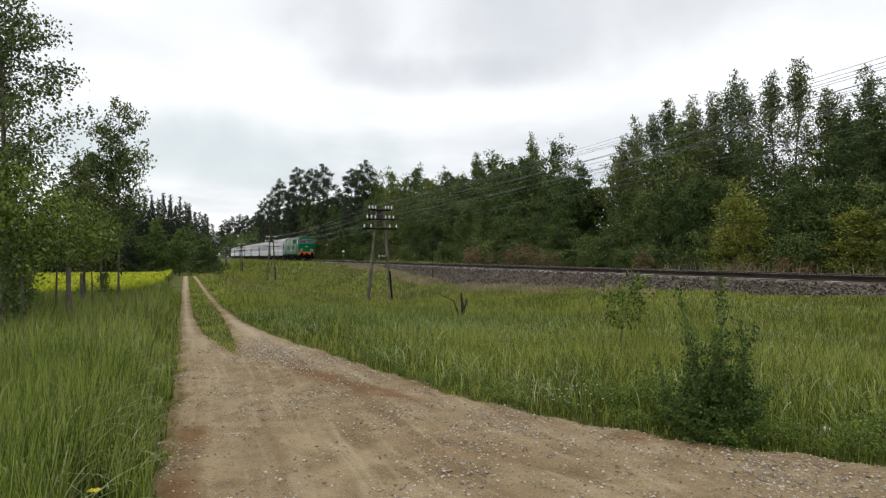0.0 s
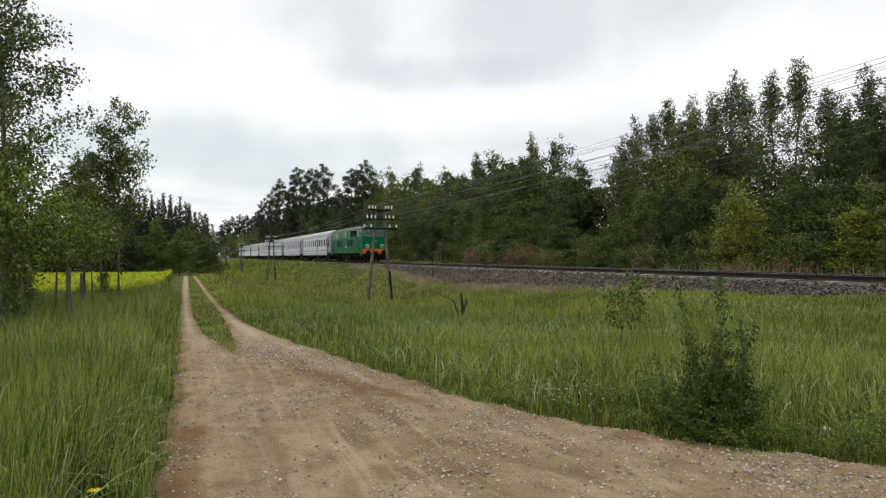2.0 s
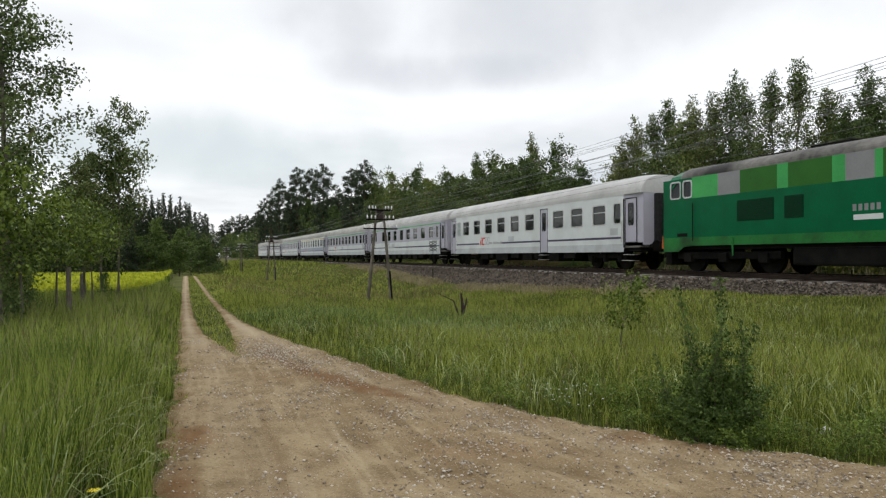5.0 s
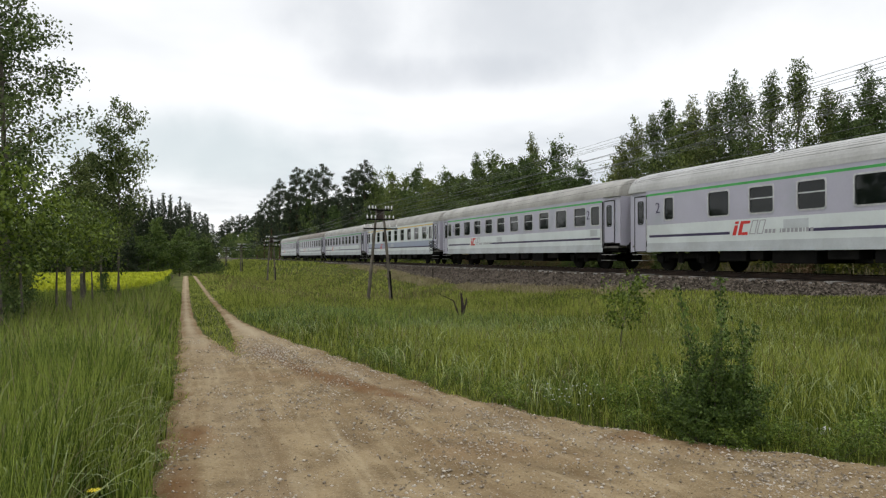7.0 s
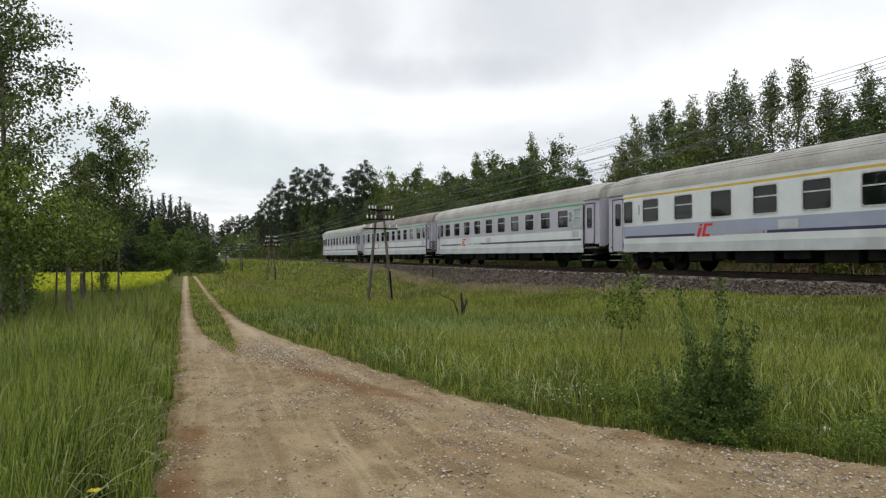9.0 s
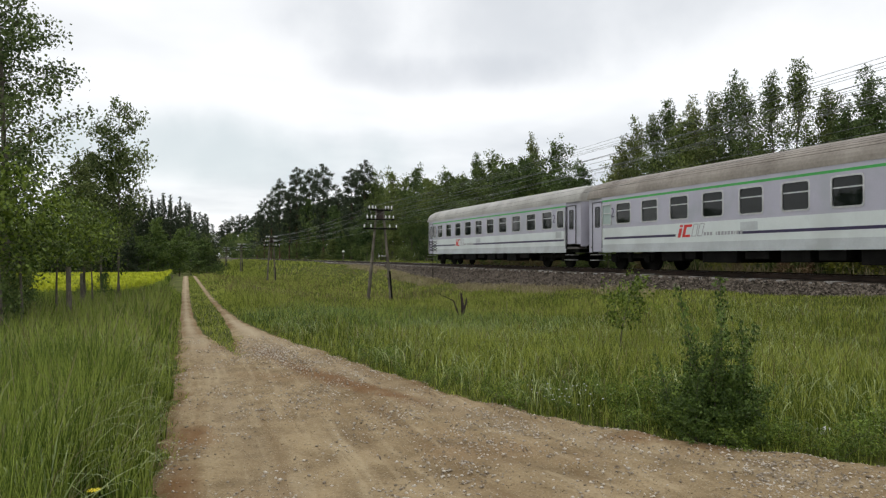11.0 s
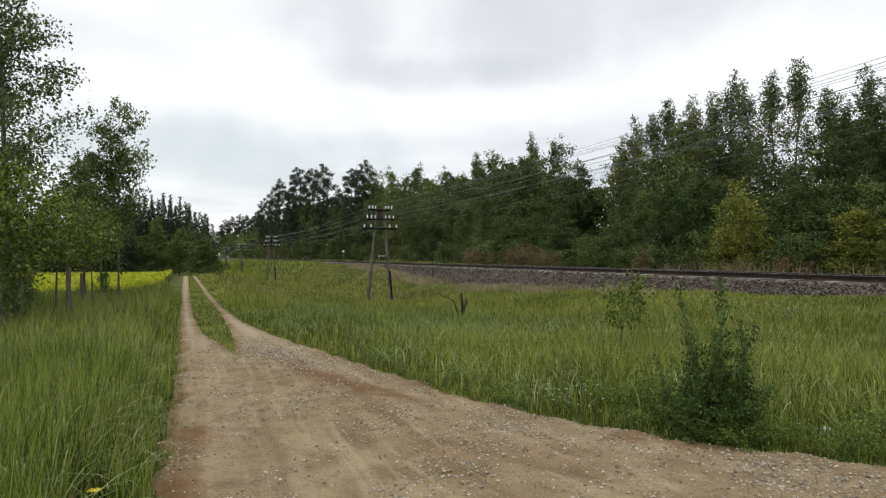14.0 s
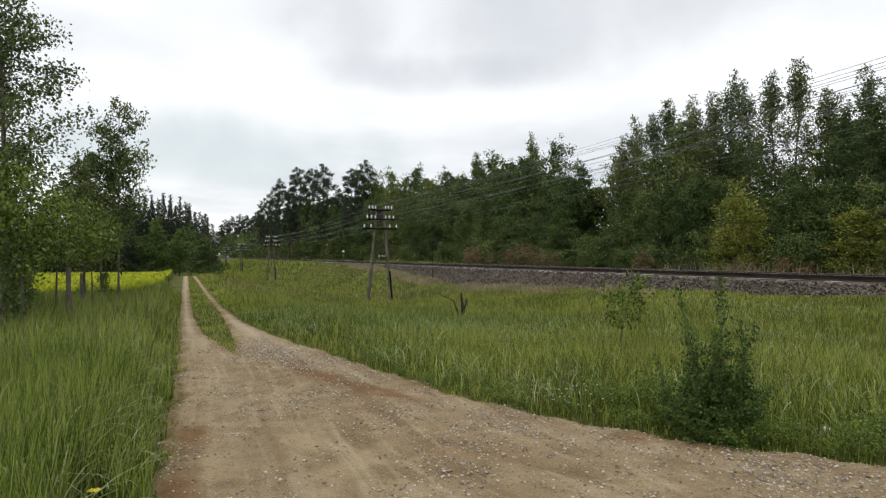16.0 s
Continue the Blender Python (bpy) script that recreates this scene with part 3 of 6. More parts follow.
def make_tree(name, seed, h, profile, clear, leaf, n_limbs, per, leaf_mat, bark, trunk_r=0.14, spray=0.5, rise=0.5, spires=0, droop=0.0, slim=1.0, shoot=(.12, .24), twigs=True):
    """Trunk with limbs, and a crown of single leaves gathered round the twigs. profile: crown radius over the crown's height, 0 to 1."""
    r = random.Random(seed)
    nr = np.random.RandomState(seed)
    bm = bmesh.new()
    sway = Vector((r.uniform(-.4, .4), r.uniform(-.4, .4), 0))
    spine = [Vector((sway.x * t * t + r.uniform(-.03, .03) * h * .1, sway.y * t * t, h * t)) for t in np.linspace(0, 1, 9)]
    limb(bm, spine, [trunk_r * (1 - .93 * t) + (0.06 * trunk_r * 4 if t == 0 else 0) for t in np.linspace(0, 1, 9)], 8)
    def along(t):
        k = min(7, int(t * 8)); u = t * 8 - k
        return spine[k].lerp(spine[k + 1], u)
    centres, sizes = [], []
    for i in range(n_limbs):
        t = clear + (1 - clear) * (i + r.random()) / n_limbs
        u = (t - clear) / (1 - clear)
        reach = float(np.interp(u, np.linspace(0, 1, len(profile)), profile)) * r.uniform(0.55, 1.2)
        az = i * 2.399 + r.uniform(-.5, .5)
        a = along(t)
        tip = a + Vector((math.cos(az) * reach, math.sin(az) * reach, reach * (rise * r.uniform(.4, 1.5) - droop)))
        bend = a.lerp(tip, .5) + Vector((0, 0, reach * .08))
        if twigs:
            limb(bm, [a, bend, tip], [trunk_r * .34 * (1 - .8 * t), trunk_r * .2 * (1 - .8 * t), min(.008, trunk_r * .06)], 3)
        steps = max(2, int(reach / (spray * 0.8)) + 1)
        for s in range(steps):
            q = (s + 1) / steps
            centres.append(a.lerp(tip, .25 + .75 * q) + Vector((r.gauss(0, spray * .35), r.gauss(0, spray * .35), r.gauss(0, spray * .3))))
            sizes.append(spray * r.uniform(.6, 1.15) * min(1.0, .32 + reach / max(profile)))
    for s in range(spires):
        u = r.uniform(.35, .95)
        base = along(u)
        reach = float(np.interp((u - clear) / (1 - clear), np.linspace(0, 1, len(profile)), profile)) * r.uniform(.3, .9)
        az = r.uniform(0, math.tau)
        top = base + Vector((math.cos(az) * reach, math.sin(az) * reach, h * r.uniform(*shoot)))
        limb(bm, [base, base.lerp(top, .5) + Vector((math.cos(az) * reach * .2, math.sin(az) * reach * .2, 0)), top], [trunk_r * .25, trunk_r * .14, min(.01, trunk_r * .06)], 4)
        for q in np.linspace(.15, 1, 9):
            c = base.lerp(top, q)
            centres.append(c); sizes.append(spray * (.85 - .55 * q))
            for j in range(2):
                a2, r2 = r.uniform(0, math.tau), spray * (1.35 - .95 * q)
                centres.append(c + Vector((math.cos(a2) * r2, math.sin(a2) * r2, r2 * .5))); sizes.append(spray * (.62 - .3 * q))
    centres.append(along(.99)); sizes.append(spray * .25)
    trunk = finish("trunk", bm, bark, True)
    C, S = np.array([tuple(c) for c in centres]), np.array(sizes)
    idx = np.repeat(np.arange(len(C)), np.maximum(3, (per * (S / spray) ** 1.5)).astype(int))
    n = len(idx)
    P = C[idx] + nr.normal(0, 1, (n, 3)) * (S[idx, None] * np.array([.55, .55, .42]))
    d = nr.normal(0, 1, (n, 3)); d /= np.linalg.norm(d, axis=1)[:, None]
    up = nr.normal(0, 1, (n, 3)) + [0, 0, .6]
    w = np.cross(d, up); w /= np.linalg.norm(w, axis=1)[:, None]
    ls = leaf * nr.uniform(.6, 1.3, n)
    d *= ls[:, None]; w *= (ls * .36 * slim)[:, None]
    V = np.stack([P - d * .5, P + w - d * .05, P + d * .5, P - w - d * .05], 1).reshape(-1, 3)
    F = np.arange(n * 4).reshape(-1, 4)
    crown = mesh_of("crown", V, F, leaf_mat)
    return trunk, crown, float(np.percentile(V[:, 2], 99.7))


TALL = [.45, .8, 1.0, 1.05, .95, .8, .6, .35, .12]
ROUND = [.5, .9, 1.05, 1.1, 1.05, .95, .75, .5, .2]
TUFT = [.35, .8, 1.1, 1.15, 1.0, .8, .45]
CONE = [1.0, .95, .8, .65, .5, .35, .2, .06]
KINDS = {}


def kind(key, *a, **k):
    KINDS[key] = [make_tree(key, s, *a, **k) for s in (11, 23, 37)]


def sc(p, s):
    return [v * s for v in p]


kind("aspen", 12.0, sc(TALL, 1.75), .06, .135, 46, 50, LEAF_ASPEN, BARK, .13, .50, 1.1, spires=11, shoot=(.10, .22))
kind("alder", 9.0, sc([.95] + ROUND[1:], 2.0), .01, .165, 40, 56, LEAF_DARK, BARK, .12, .56, .7, spires=4, shoot=(.08, .16))
kind("birch", 7.0, sc([.9] + ROUND[1:], 1.7), .02, .22, 40, 42, LEAF_BIRCH, BARK, .1, .5, .6, spires=3, shoot=(.08, .16))
kind("back_alder", 9.0, sc([1.1] + ROUND[1:], 2.1), .0, .36, 34, 15, LEAF_DARK, BARK, .13, .62, .6, spires=2, shoot=(.08, .16), twigs=False)
kind("pine", 16.0, sc([.55, .85, 1.0, 1.05, .95, .75, .35], 2.1), .22, .36, 40, 62, NEEDLE, BARK_PINE, .2, .55, .3, slim=.5)
kind("spruce", 14.0, sc(CONE, 2.0), .02, .38, 120, 16, NEEDLE, BARK, .17, .36, .0, droop=.25, slim=.6)
kind("shrub", 3.2, sc(ROUND, 1.25), .02, .13, 24, 36, LEAF_DARK, BARK, .05, .42, .6, spires=2)
kind("willow", 5.0, sc(TALL, .85), .05, .11, 36, 46, LEAF_YELLOW, BARK, .06, .42, .8, spires=2, shoot=(.08, .16))
kind("dock", 1.6, sc([.6, .8, .6, .3], .5), .1, .09, 18, 16, LEAF_RUST, BARK, .02, .22, .9, spires=3)

LABELS = {
    "aspen": ("tall leafy aspen at the edge of the wood", "tree"), "alder": ("dense dark green alder in the roadside wood", "tree"),
    "back_alder": ("dense dark green alder deep in the wood", "tree"),
    "birch": ("light green bushy birch by the field", "tree"),
    "pine": ("tall Scots pine with a dark crown", "tree"), "spruce": ("dark pointed spruce at the field edge", "tree"),
    "shrub": ("low leafy green shrub beside the line", "shrub"), "willow": ("young yellow-green willow bush", "tree"), "dock": ("tan-brown withered weed beside the line", "weed"),
}
PLANT = random.Random(4)


def plant(key, x, y, top, width=1.0, sink=0.0, label="", group="trees of the wood"):
    trunk, crown, peak = PLANT.choice(KINDS[key])
    z = float(level(x, y)) - 0.05 - sink
    s = (top - z) / peak
    ob = tagged(new(key + "_tree" if key not in ("shrub",) else key), label=label or LABELS[key][0], category=LABELS[key][1], group=group)
    w = s ** 0.5 * width
    ob.matrix_basis = Matrix.Translation((x, y, z)) @ Matrix.Rotation(PLANT.uniform(0, math.tau), 4, "Z") @ Matrix.Diagonal((w, w, s, 1))
    part("trunk", trunk, ob)
    part("crown", crown, ob)
    return ob


FOCAL = 784 / math.tan(radians(67.2 / 2))
SIN, COS = math.sin(radians(TURN)), math.cos(radians(TURN))


def spot(u, off):
    """Ground place at the bearing u (right of the view's axis, as a tangent) and the distance off to the side of the road's line."""
    z = off / (u * COS + SIN)
    return off, z * (COS - u * SIN), z


def spot_far(u, z):
    return z * (u * COS + SIN), z * (COS - u * SIN), z


def wood():
    tall = [(495, 318, "pine", 25), (525, 298, "pine", 26), (548, 300, "pine", 27), (572, 292, "pine", 25.5), (512, 335, "pine", 24.5), (600, 335, "pine", 28), (622, 300, "pine", 27), (645, 286, "pine", 28),
            (468, 352, "pine", 24), (455, 375, "pine", 24), (480, 340, "pine", 25),
            (668, 305, "alder", 30), (692, 303, "alder", 30), (715, 315, "alder", 31), (738, 296, "alder", 30), (765, 318, "alder", 30), (792, 302, "alder", 31), (818, 310, "alder", 30), (845, 272, "aspen", 31),
            (872, 272, "alder", 32), (900, 285, "alder", 31), (948, 238, "aspen", 33), (985, 250, "alder", 32), (930, 275, "alder", 31), (1028, 292, "alder", 32), (1008, 310, "alder", 31), (1098, 246, "aspen", 32),
            (1128, 210, "aspen", 33), (1152, 205, "aspen", 32), (1182, 180, "aspen", 33), (1236, 170, "aspen", 32), (1210, 210, "alder", 31), (1290, 130, "aspen", 33), (1262, 165, "aspen", 32), (1330, 145, "aspen", 33),
            (1376, 130, "aspen", 32), (1405, 108, "aspen", 33), (1458, 160, "aspen", 34), (1500, 170, "aspen", 33), (1545, 118, "aspen", 32), (1585, 105, "aspen", 33), (1640, 110, "aspen", 33), (1700, 120, "aspen", 32)]
    for px, py, key, off in tall:
        u = (px - 784) / FOCAL
        x, y, z = spot(u, off)
        plant(key, x, y, EYE[2] + (454.5 - py) / FOCAL * z, 0.95 if key == "pine" else 0.9)
    # lower trees in front, and a second row behind
    for i in range(44):
        px = 520 + i * 26 + PLANT.uniform(-8, 8)
        u = (px - 784) / FOCAL
        x, y, z = spot(u, 27.5 + PLANT.uniform(-1, 1))
        line = np.interp(px, [500, 650, 800, 950, 1060, 1100, 1250, 1600], [420, 375, 350, 340, 395, 340, 310, 300])
        plant("alder", x, y, EYE[2] + (454.5 - line - PLANT.uniform(-5, 45)) / FOCAL * z, 0.85)
    for i in range(26):
        px = 640 + i * 40 + PLANT.uniform(-12, 12)
        if 1340 < px < 1475:
            continue
        u = (px - 784) / FOCAL
        x, y, z = spot(u, 37 + PLANT.uniform(-2, 2))
        line = np.interp(px, [500, 800, 950, 1050, 1100, 1250, 1600], [340, 335, 300, 345, 300, 220, 200])
        plant("back_alder", x, y, EYE[2] + (454.5 - line - 0 - PLANT.uniform(0, 18)) / FOCAL * z, 1.1)
    for i in range(30):
        px = 560 + i * 36 + PLANT.uniform(-14, 14)
        u = (px - 784) / FOCAL
        x, y, z = spot(u, 25.4 + PLANT.uniform(-.7, .7))
        plant("shrub", x, y, EYE[2] + PLANT.uniform(0.3, 2.2), 1.0, group="shrubs beside the line")
    for px in range(640, 1070, 17):
        x, y, z = spot((px - 784) / FOCAL, 34 + PLANT.uniform(-1.2, 1.2))
        line = np.interp(px, [640, 700, 850, 950, 1050], [335, 325, 300, 275, 330])
        plant("back_alder", x, y, EYE[2] + (454.5 - line - PLANT.uniform(0, 14)) / FOCAL * z, 1.0)
    for i, px in enumerate(range(392, 664, 7)):
        x, y, z = spot((px - 784) / FOCAL, (30, 34, 38)[i % 3] if px > 480 else 26)
        line = np.interp(px, [390, 420, 460, 500, 560, 660], [418, 405, 395, 372, 352, 345])
        plant("back_alder", x, y, EYE[2] + (454.5 - line - PLANT.uniform(0, 12)) / FOCAL * z, 1.1 if px > 480 else 1.5)
    for px in range(470, 660, 15):
        x, y, z = spot((px - 784) / FOCAL, 27 + PLANT.uniform(-.8, .8))
        plant("back_alder", x, y, EYE[2] + (454.5 - PLANT.uniform(350, 392)) / FOCAL * z, 0.75)
    for i in range(34):
        y = 95 + i * 9 + PLANT.uniform(-3, 3)
        plant("back_alder", 25.6 + PLANT.uniform(-.6, .6), y, PLANT.uniform(3.0, 5.5), 0.9)
    for px, py in ((1305, 320), (1325, 370), (1285, 400), (1500, 370), (1530, 365), (1555, 375)):
        u = (px - 784) / FOCAL
        x, y, z = spot(u, 24.7)
        plant("willow", x, y, EYE[2] + (454.5 - py) / FOCAL * z, 1.25, group="willows beside the line")
    for px, py in ((828, 436), (842, 440), (868, 448), (890, 445), (905, 440), (918, 432), (930, 430), (944, 434), (958, 438), (968, 446), (982, 448), (1136, 440), (1142, 448), (1310, 458), (1420, 462), (1385, 455)):
        x, y, z = spot((px - 784) / FOCAL, 23.6 + PLANT.uniform(-.3, .3))
        plant("dock", x, y, EYE[2] + (454.5 - py) / FOCAL * z, 1.0, group="withered weeds beside the line")


def far_woods():
    for px, py, z, key in ((225, 350, 150, "pine"), (245, 348, 150, "spruce"), (268, 347, 152, "spruce"), (288, 343, 150, "spruce"), (303, 347, 155, "spruce"), (318, 350, 152, "spruce"), (335, 362, 160, "spruce"), (348, 378, 170, "spruce"),
                           (366, 380, 130, "spruce"), (358, 390, 132, "spruce"), (280, 386, 96, "birch"), (262, 410, 95, "alder"), (318, 405, 100, "birch"), (338, 398, 112, "alder"), (366, 414, 92, "alder"), (352, 425, 90, "alder"), (235, 408, 98, "birch"),
                           (205, 395, 102, "alder"), (150, 390, 104, "alder"),
                           (380, 470, 88, "shrub"), (345, 465, 90, "shrub"), (392, 462, 110, "shrub"),
                           (392, 398, 420, "pine"), (402, 390, 420, "pine"), (412, 384, 430, "pine"), (424, 380, 430, "pine"), (436, 382, 420, "pine"), (448, 384, 400, "pine"), (460, 375, 380, "pine"),
                           (385, 410, 430, "pine"), (396, 420, 380, "alder"), (410, 415, 380, "alder"), (424, 420, 360, "alder"), (438, 415, 340, "alder"), (452, 415, 310, "alder"), (466, 412, 290, "alder"), (482, 405, 270, "alder"), (500, 398, 240, "alder"), (520, 395, 215, "alder")):
        x, y, z = spot_far((px - 784) / FOCAL, z)
        plant("back_alder" if key == "alder" and px not in (280, 366, 318) else key, x, y, EYE[2] + (454.5 - py) / FOCAL * z, 1.3 if z > 200 else 1.0, group="far trees")
    for i in range(30):
        x, y, z = spot_far((196 + i * 6.2 - 784) / FOCAL, 150 + PLANT.uniform(-12, 12))
        plant("spruce", x, y, EYE[2] + (454.5 - np.interp(i, [0, 14, 22, 30], [350, 346, 358, 386]) - PLANT.uniform(0, 16)) / FOCAL * z, 1.15, group="far trees")
    for i in range(34):
        x, y, z = spot_far((-70 + i * 9 - 784) / FOCAL, (94, 101, 108)[i % 3] + PLANT.uniform(-2, 2))
        plant("spruce", x, y, EYE[2] + (454.5 - PLANT.uniform(355, 395)) / FOCAL * z, 1.25, group="far trees")


wood()
far_woods()


def unseen_woods():
    """Unseen added woods that close the place west and behind, and darken the train's reflections."""
    for i in range(46):
        a = radians(-48 - i * 3.9)
        d = 52 + PLANT.uniform(-6, 6)
        x, y = d * math.sin(a), d * math.cos(a)
        if x > 14:
            continue
        plant(PLANT.choice(("back_alder", "back_alder", "spruce")), x, y, PLANT.uniform(6, 11), 1.5, group="woods across the field")


    # second unseen row, added where the coach windows and loco side mirror it
    for i in range(26):
        plant(PLANT.choice(("back_alder", "back_alder", "spruce")), -31 + PLANT.uniform(-3, 3) - i * .1, 14 + i * 3.9, PLANT.uniform(6, 10), 1.5, group="woods across the field")


unseen_woods()


# ---- near trees, bushes and weeds ----
LEAF_WEED = noisy("weed_leaf", (0.06, 0.10, 0.014), (0.22, 0.31, 0.05), scale=2, fine=9, bump=0, rough=0.5, island=0.6, leafy=0.35)
LEAF_SAP = noisy("sapling_leaf", (0.05, 0.08, 0.012), (0.21, 0.28, 0.045), scale=2, fine=9, bump=0, rough=0.5, island=0.6, leafy=0.35)
LEAF_BUSH = noisy("bush_leaf", (0.035, 0.066, 0.014), (0.155, 0.235, 0.052), scale=2, fine=9, bump=0, rough=0.5, island=0.5, leafy=0.35)
kind("verge_aspen", 11.0, sc([.9, 1.0, 1.05, 1.0, .9, .8, .6, .3], 1.9), .16, .105, 58, 64, LEAF_ASPEN, BARK, .12, .42, .5, spires=5)
kind("young_aspen", 8.5, sc([.6, .9, 1.1, 1.05, .9, .6, .3], 1.2), .30, .12, 46, 56, LEAF_ASPEN, BARK, .08, .36, .7, spires=3)
kind("maple", 4.2, sc(ROUND, 1.35), .46, .10, 30, 34, LEAF_LIGHT, BARK, .045, .36, .05)
kind("thicket", 1.5, sc([1.0, 1.0, .85, .6, .42, .3, .22, .14, .08, .03], .36), .03, .042, 84, 22, LEAF_BUSH, BARK, .011, .075, .75, slim=.8)
kind("sapling", 1.5, sc([.5, 1.0, 1.0, .7, .3], .40), .40, .062, 20, 22, LEAF_SAP, BARK, .016, .14, .5)
kind("weed", .5, sc([1.0, 1.0, .8, .4], .2), .02, .042, 18, 9, LEAF_WEED, BARK, .005, .07, 1.1, slim=.6)
for key, text in (("verge_aspen", "airy leafy aspen on the grass verge"), ("young_aspen", "slender young aspen on the grass verge"), ("maple", "low bright green maple under taller trees"),
                  ("thicket", "dark green bushy sapling clump with bare shoots"), ("sapling", "small round-crowned sapling in the meadow"), ("weed", "leafy green weed on the road's edge")):
    LABELS[key] = (text, "tree" if key in ("verge_aspen", "young_aspen", "maple", "sapling") else "shrub" if key == "thicket" else "weed")


def verge():
    PLANT.seed(12)
    def put(key, px, z, top, width=1.0):
        x, y, z = spot_far((px - 784) / FOCAL, z)
        return plant(key, x, y, top, width, group="trees on the verge" if key != "thicket" else "bushes on the verge")
    put("verge_aspen", 12, 17.0, 10.2, 0.95)
    put("verge_aspen", -75, 19.0, 10.6, 1.0)
    put("young_aspen", 210, 26.0, 7.9, 0.82)
    put("young_aspen", 180, 28.5, 6.2, 1.0)
    put("young_aspen", 150, 24.0, 5.4, 0.9)
    put("maple", 40, 15.0, 3.6, 0.95)
    put("maple", 100, 18.0, 3.7, 0.95)
    put("maple", 165, 22.0, 3.7, 0.8)
    put("maple", 5, 14.0, 4.4, 0.9)
    put("shrub", 5, 15.5, 1.8, 0.6)
    put("shrub", 40, 19.0, 1.5, 0.5)
    put("shrub", 22, 17.0, 1.75, 0.55)
    put("shrub", -20, 14.0, 1.75, 0.6)
    put("shrub", 185, 27.0, 1.3, 0.35)
    put("shrub", 145, 26.0, 1.1, 0.3)
    for px, z, top, width in ((1277, 6.8, 1.62, .8), (1240, 6.9, 1.52, .75), (1318, 6.7, 1.2, .7), (1300, 6.55, .8, .85), (1218, 6.85, .95, .8), (1262, 6.6, .9, .9), (1188, 7.1, .8, .7), (1250, 6.75, 1.1, 1.0), (1292, 6.7, 1.15, 1.0), (1230, 6.6, .7, .9), (1320, 6.5, .65, .8)):
        put("thicket", px, z, top, width)
    for k in range(15):
        px = 1050 + 13 * k + PLANT.uniform(-8, 8)
        x, y, z = spot_far((px - 784) / FOCAL, np.interp(px, [1040, 1250], [8.0, 6.6]) + PLANT.uniform(.0, .7))
        plant("weed", x, y, float(level(x, y)) + PLANT.uniform(.3, .62), PLANT.uniform(.8, 1.2), group="weeds along the road")
    for px, z, h in ((1335, 6.45, .3), (1355, 6.5, .28), (1385, 6.45, .3), (1395, 6.5, .25), (1452, 6.3, .3), (1475, 6.2, .42), (1500, 6.3, .5), (1525, 6.2, .45), (1545, 6.25, .38), (1560, 6.4, .5), (1280, 6.35, .35), (1310, 6.3, .3)):
        x, y, z = spot_far((px - 784) / FOCAL, z)
        plant("weed", x, y, float(level(x, y)) + h, 1.0, group="weeds along the road")
    put("sapling", 1095, 12.0, 1.58, .92)
    r = random.Random(8)
    for i in range(46):
        y = r.uniform(4.2, 12)
        x = float(road_right(y)) + r.uniform(-.05, .5)
        plant("weed", x, y, float(level(x, y)) + r.uniform(.12, .42), r.uniform(.6, 1.2), group="weeds along the road")
    for i in range(10):
        y = r.uniform(3.6, 11)
        plant("weed", r.uniform(-.45, -.2), y, float(level(-.3, y)) + r.uniform(.15, .35), r.uniform(.6, 1.0), group="weeds along the road")


verge()


# ---- fence posts ----
def post(px, z, top, r0=.065):
    x, y, z = spot_far((px - 784) / FOCAL, z)
    g = float(level(x, y)) - .1
    bm = bmesh.new()
    limb(bm, [Vector((0, 0, 0)), Vector((.01, .02, (top - g) * .5)), Vector((-.02, .03, top - g))], [r0 * 1.05, r0, r0 * .9], 9)
    ob = tagged(new("fence_post", finish("fence_post", bm, WOOD_OLD)), label="weathered grey wooden fence post in tall grass", category="fence post", group="fence posts")
    ob.matrix_basis = Matrix.Translation((x, y, g))


post(122, 17.5, 1.58, .07)
post(145, 22.0, 1.3, .05)
post(246, 43.0, .35, .07)
post(305, 70.0, -.1, .07)


# ---- telegraph line ----
POLE_X = 9.5
POLES = [(-13.0, 5.05), (33.6, 4.36), (80.0, 4.13), (124.0, 4.0), (170.0, 3.95)]
ARMS = ((-.09, .66, (-.6, -.42, -.27, .27, .42, .6)), (-.58, .76, (-.7, -.48, -.28, .28, .48, .7)), (-1.06, .92, (-.86, -.5, .5, .86)))


def cross_arm(half):
    bm = bmesh.new()
    add_box(bm, -half, half, -.045, .045, -.035, .035, .008)
    return finish("cross_arm", bm, BLACK)


def insulator_mesh():
    bm = bmesh.new()
    add_rod(bm, (0, 0, .04), (0, 0, .12), .012, sides=6)
    add_rod(bm, (0, 0, .10), (0, 0, .14), .046, .042, 10)
    add_rod(bm, (0, 0, .14), (0, 0, .20), .04, .026, 10)
    add_rod(bm, (0, 0, .20), (0, 0, .225), .034, .02, 10)
    return finish("insulator", bm, PORCELAIN)


ARM_MESHES, INSULATOR = [cross_arm(a[1]) for a in ARMS], insulator_mesh()


def arm_drop(y, dz):
    """How far an arm hangs below the top; the pole behind the standpoint has its arms close together."""
    return dz * (.35 if y < 0 else 1)


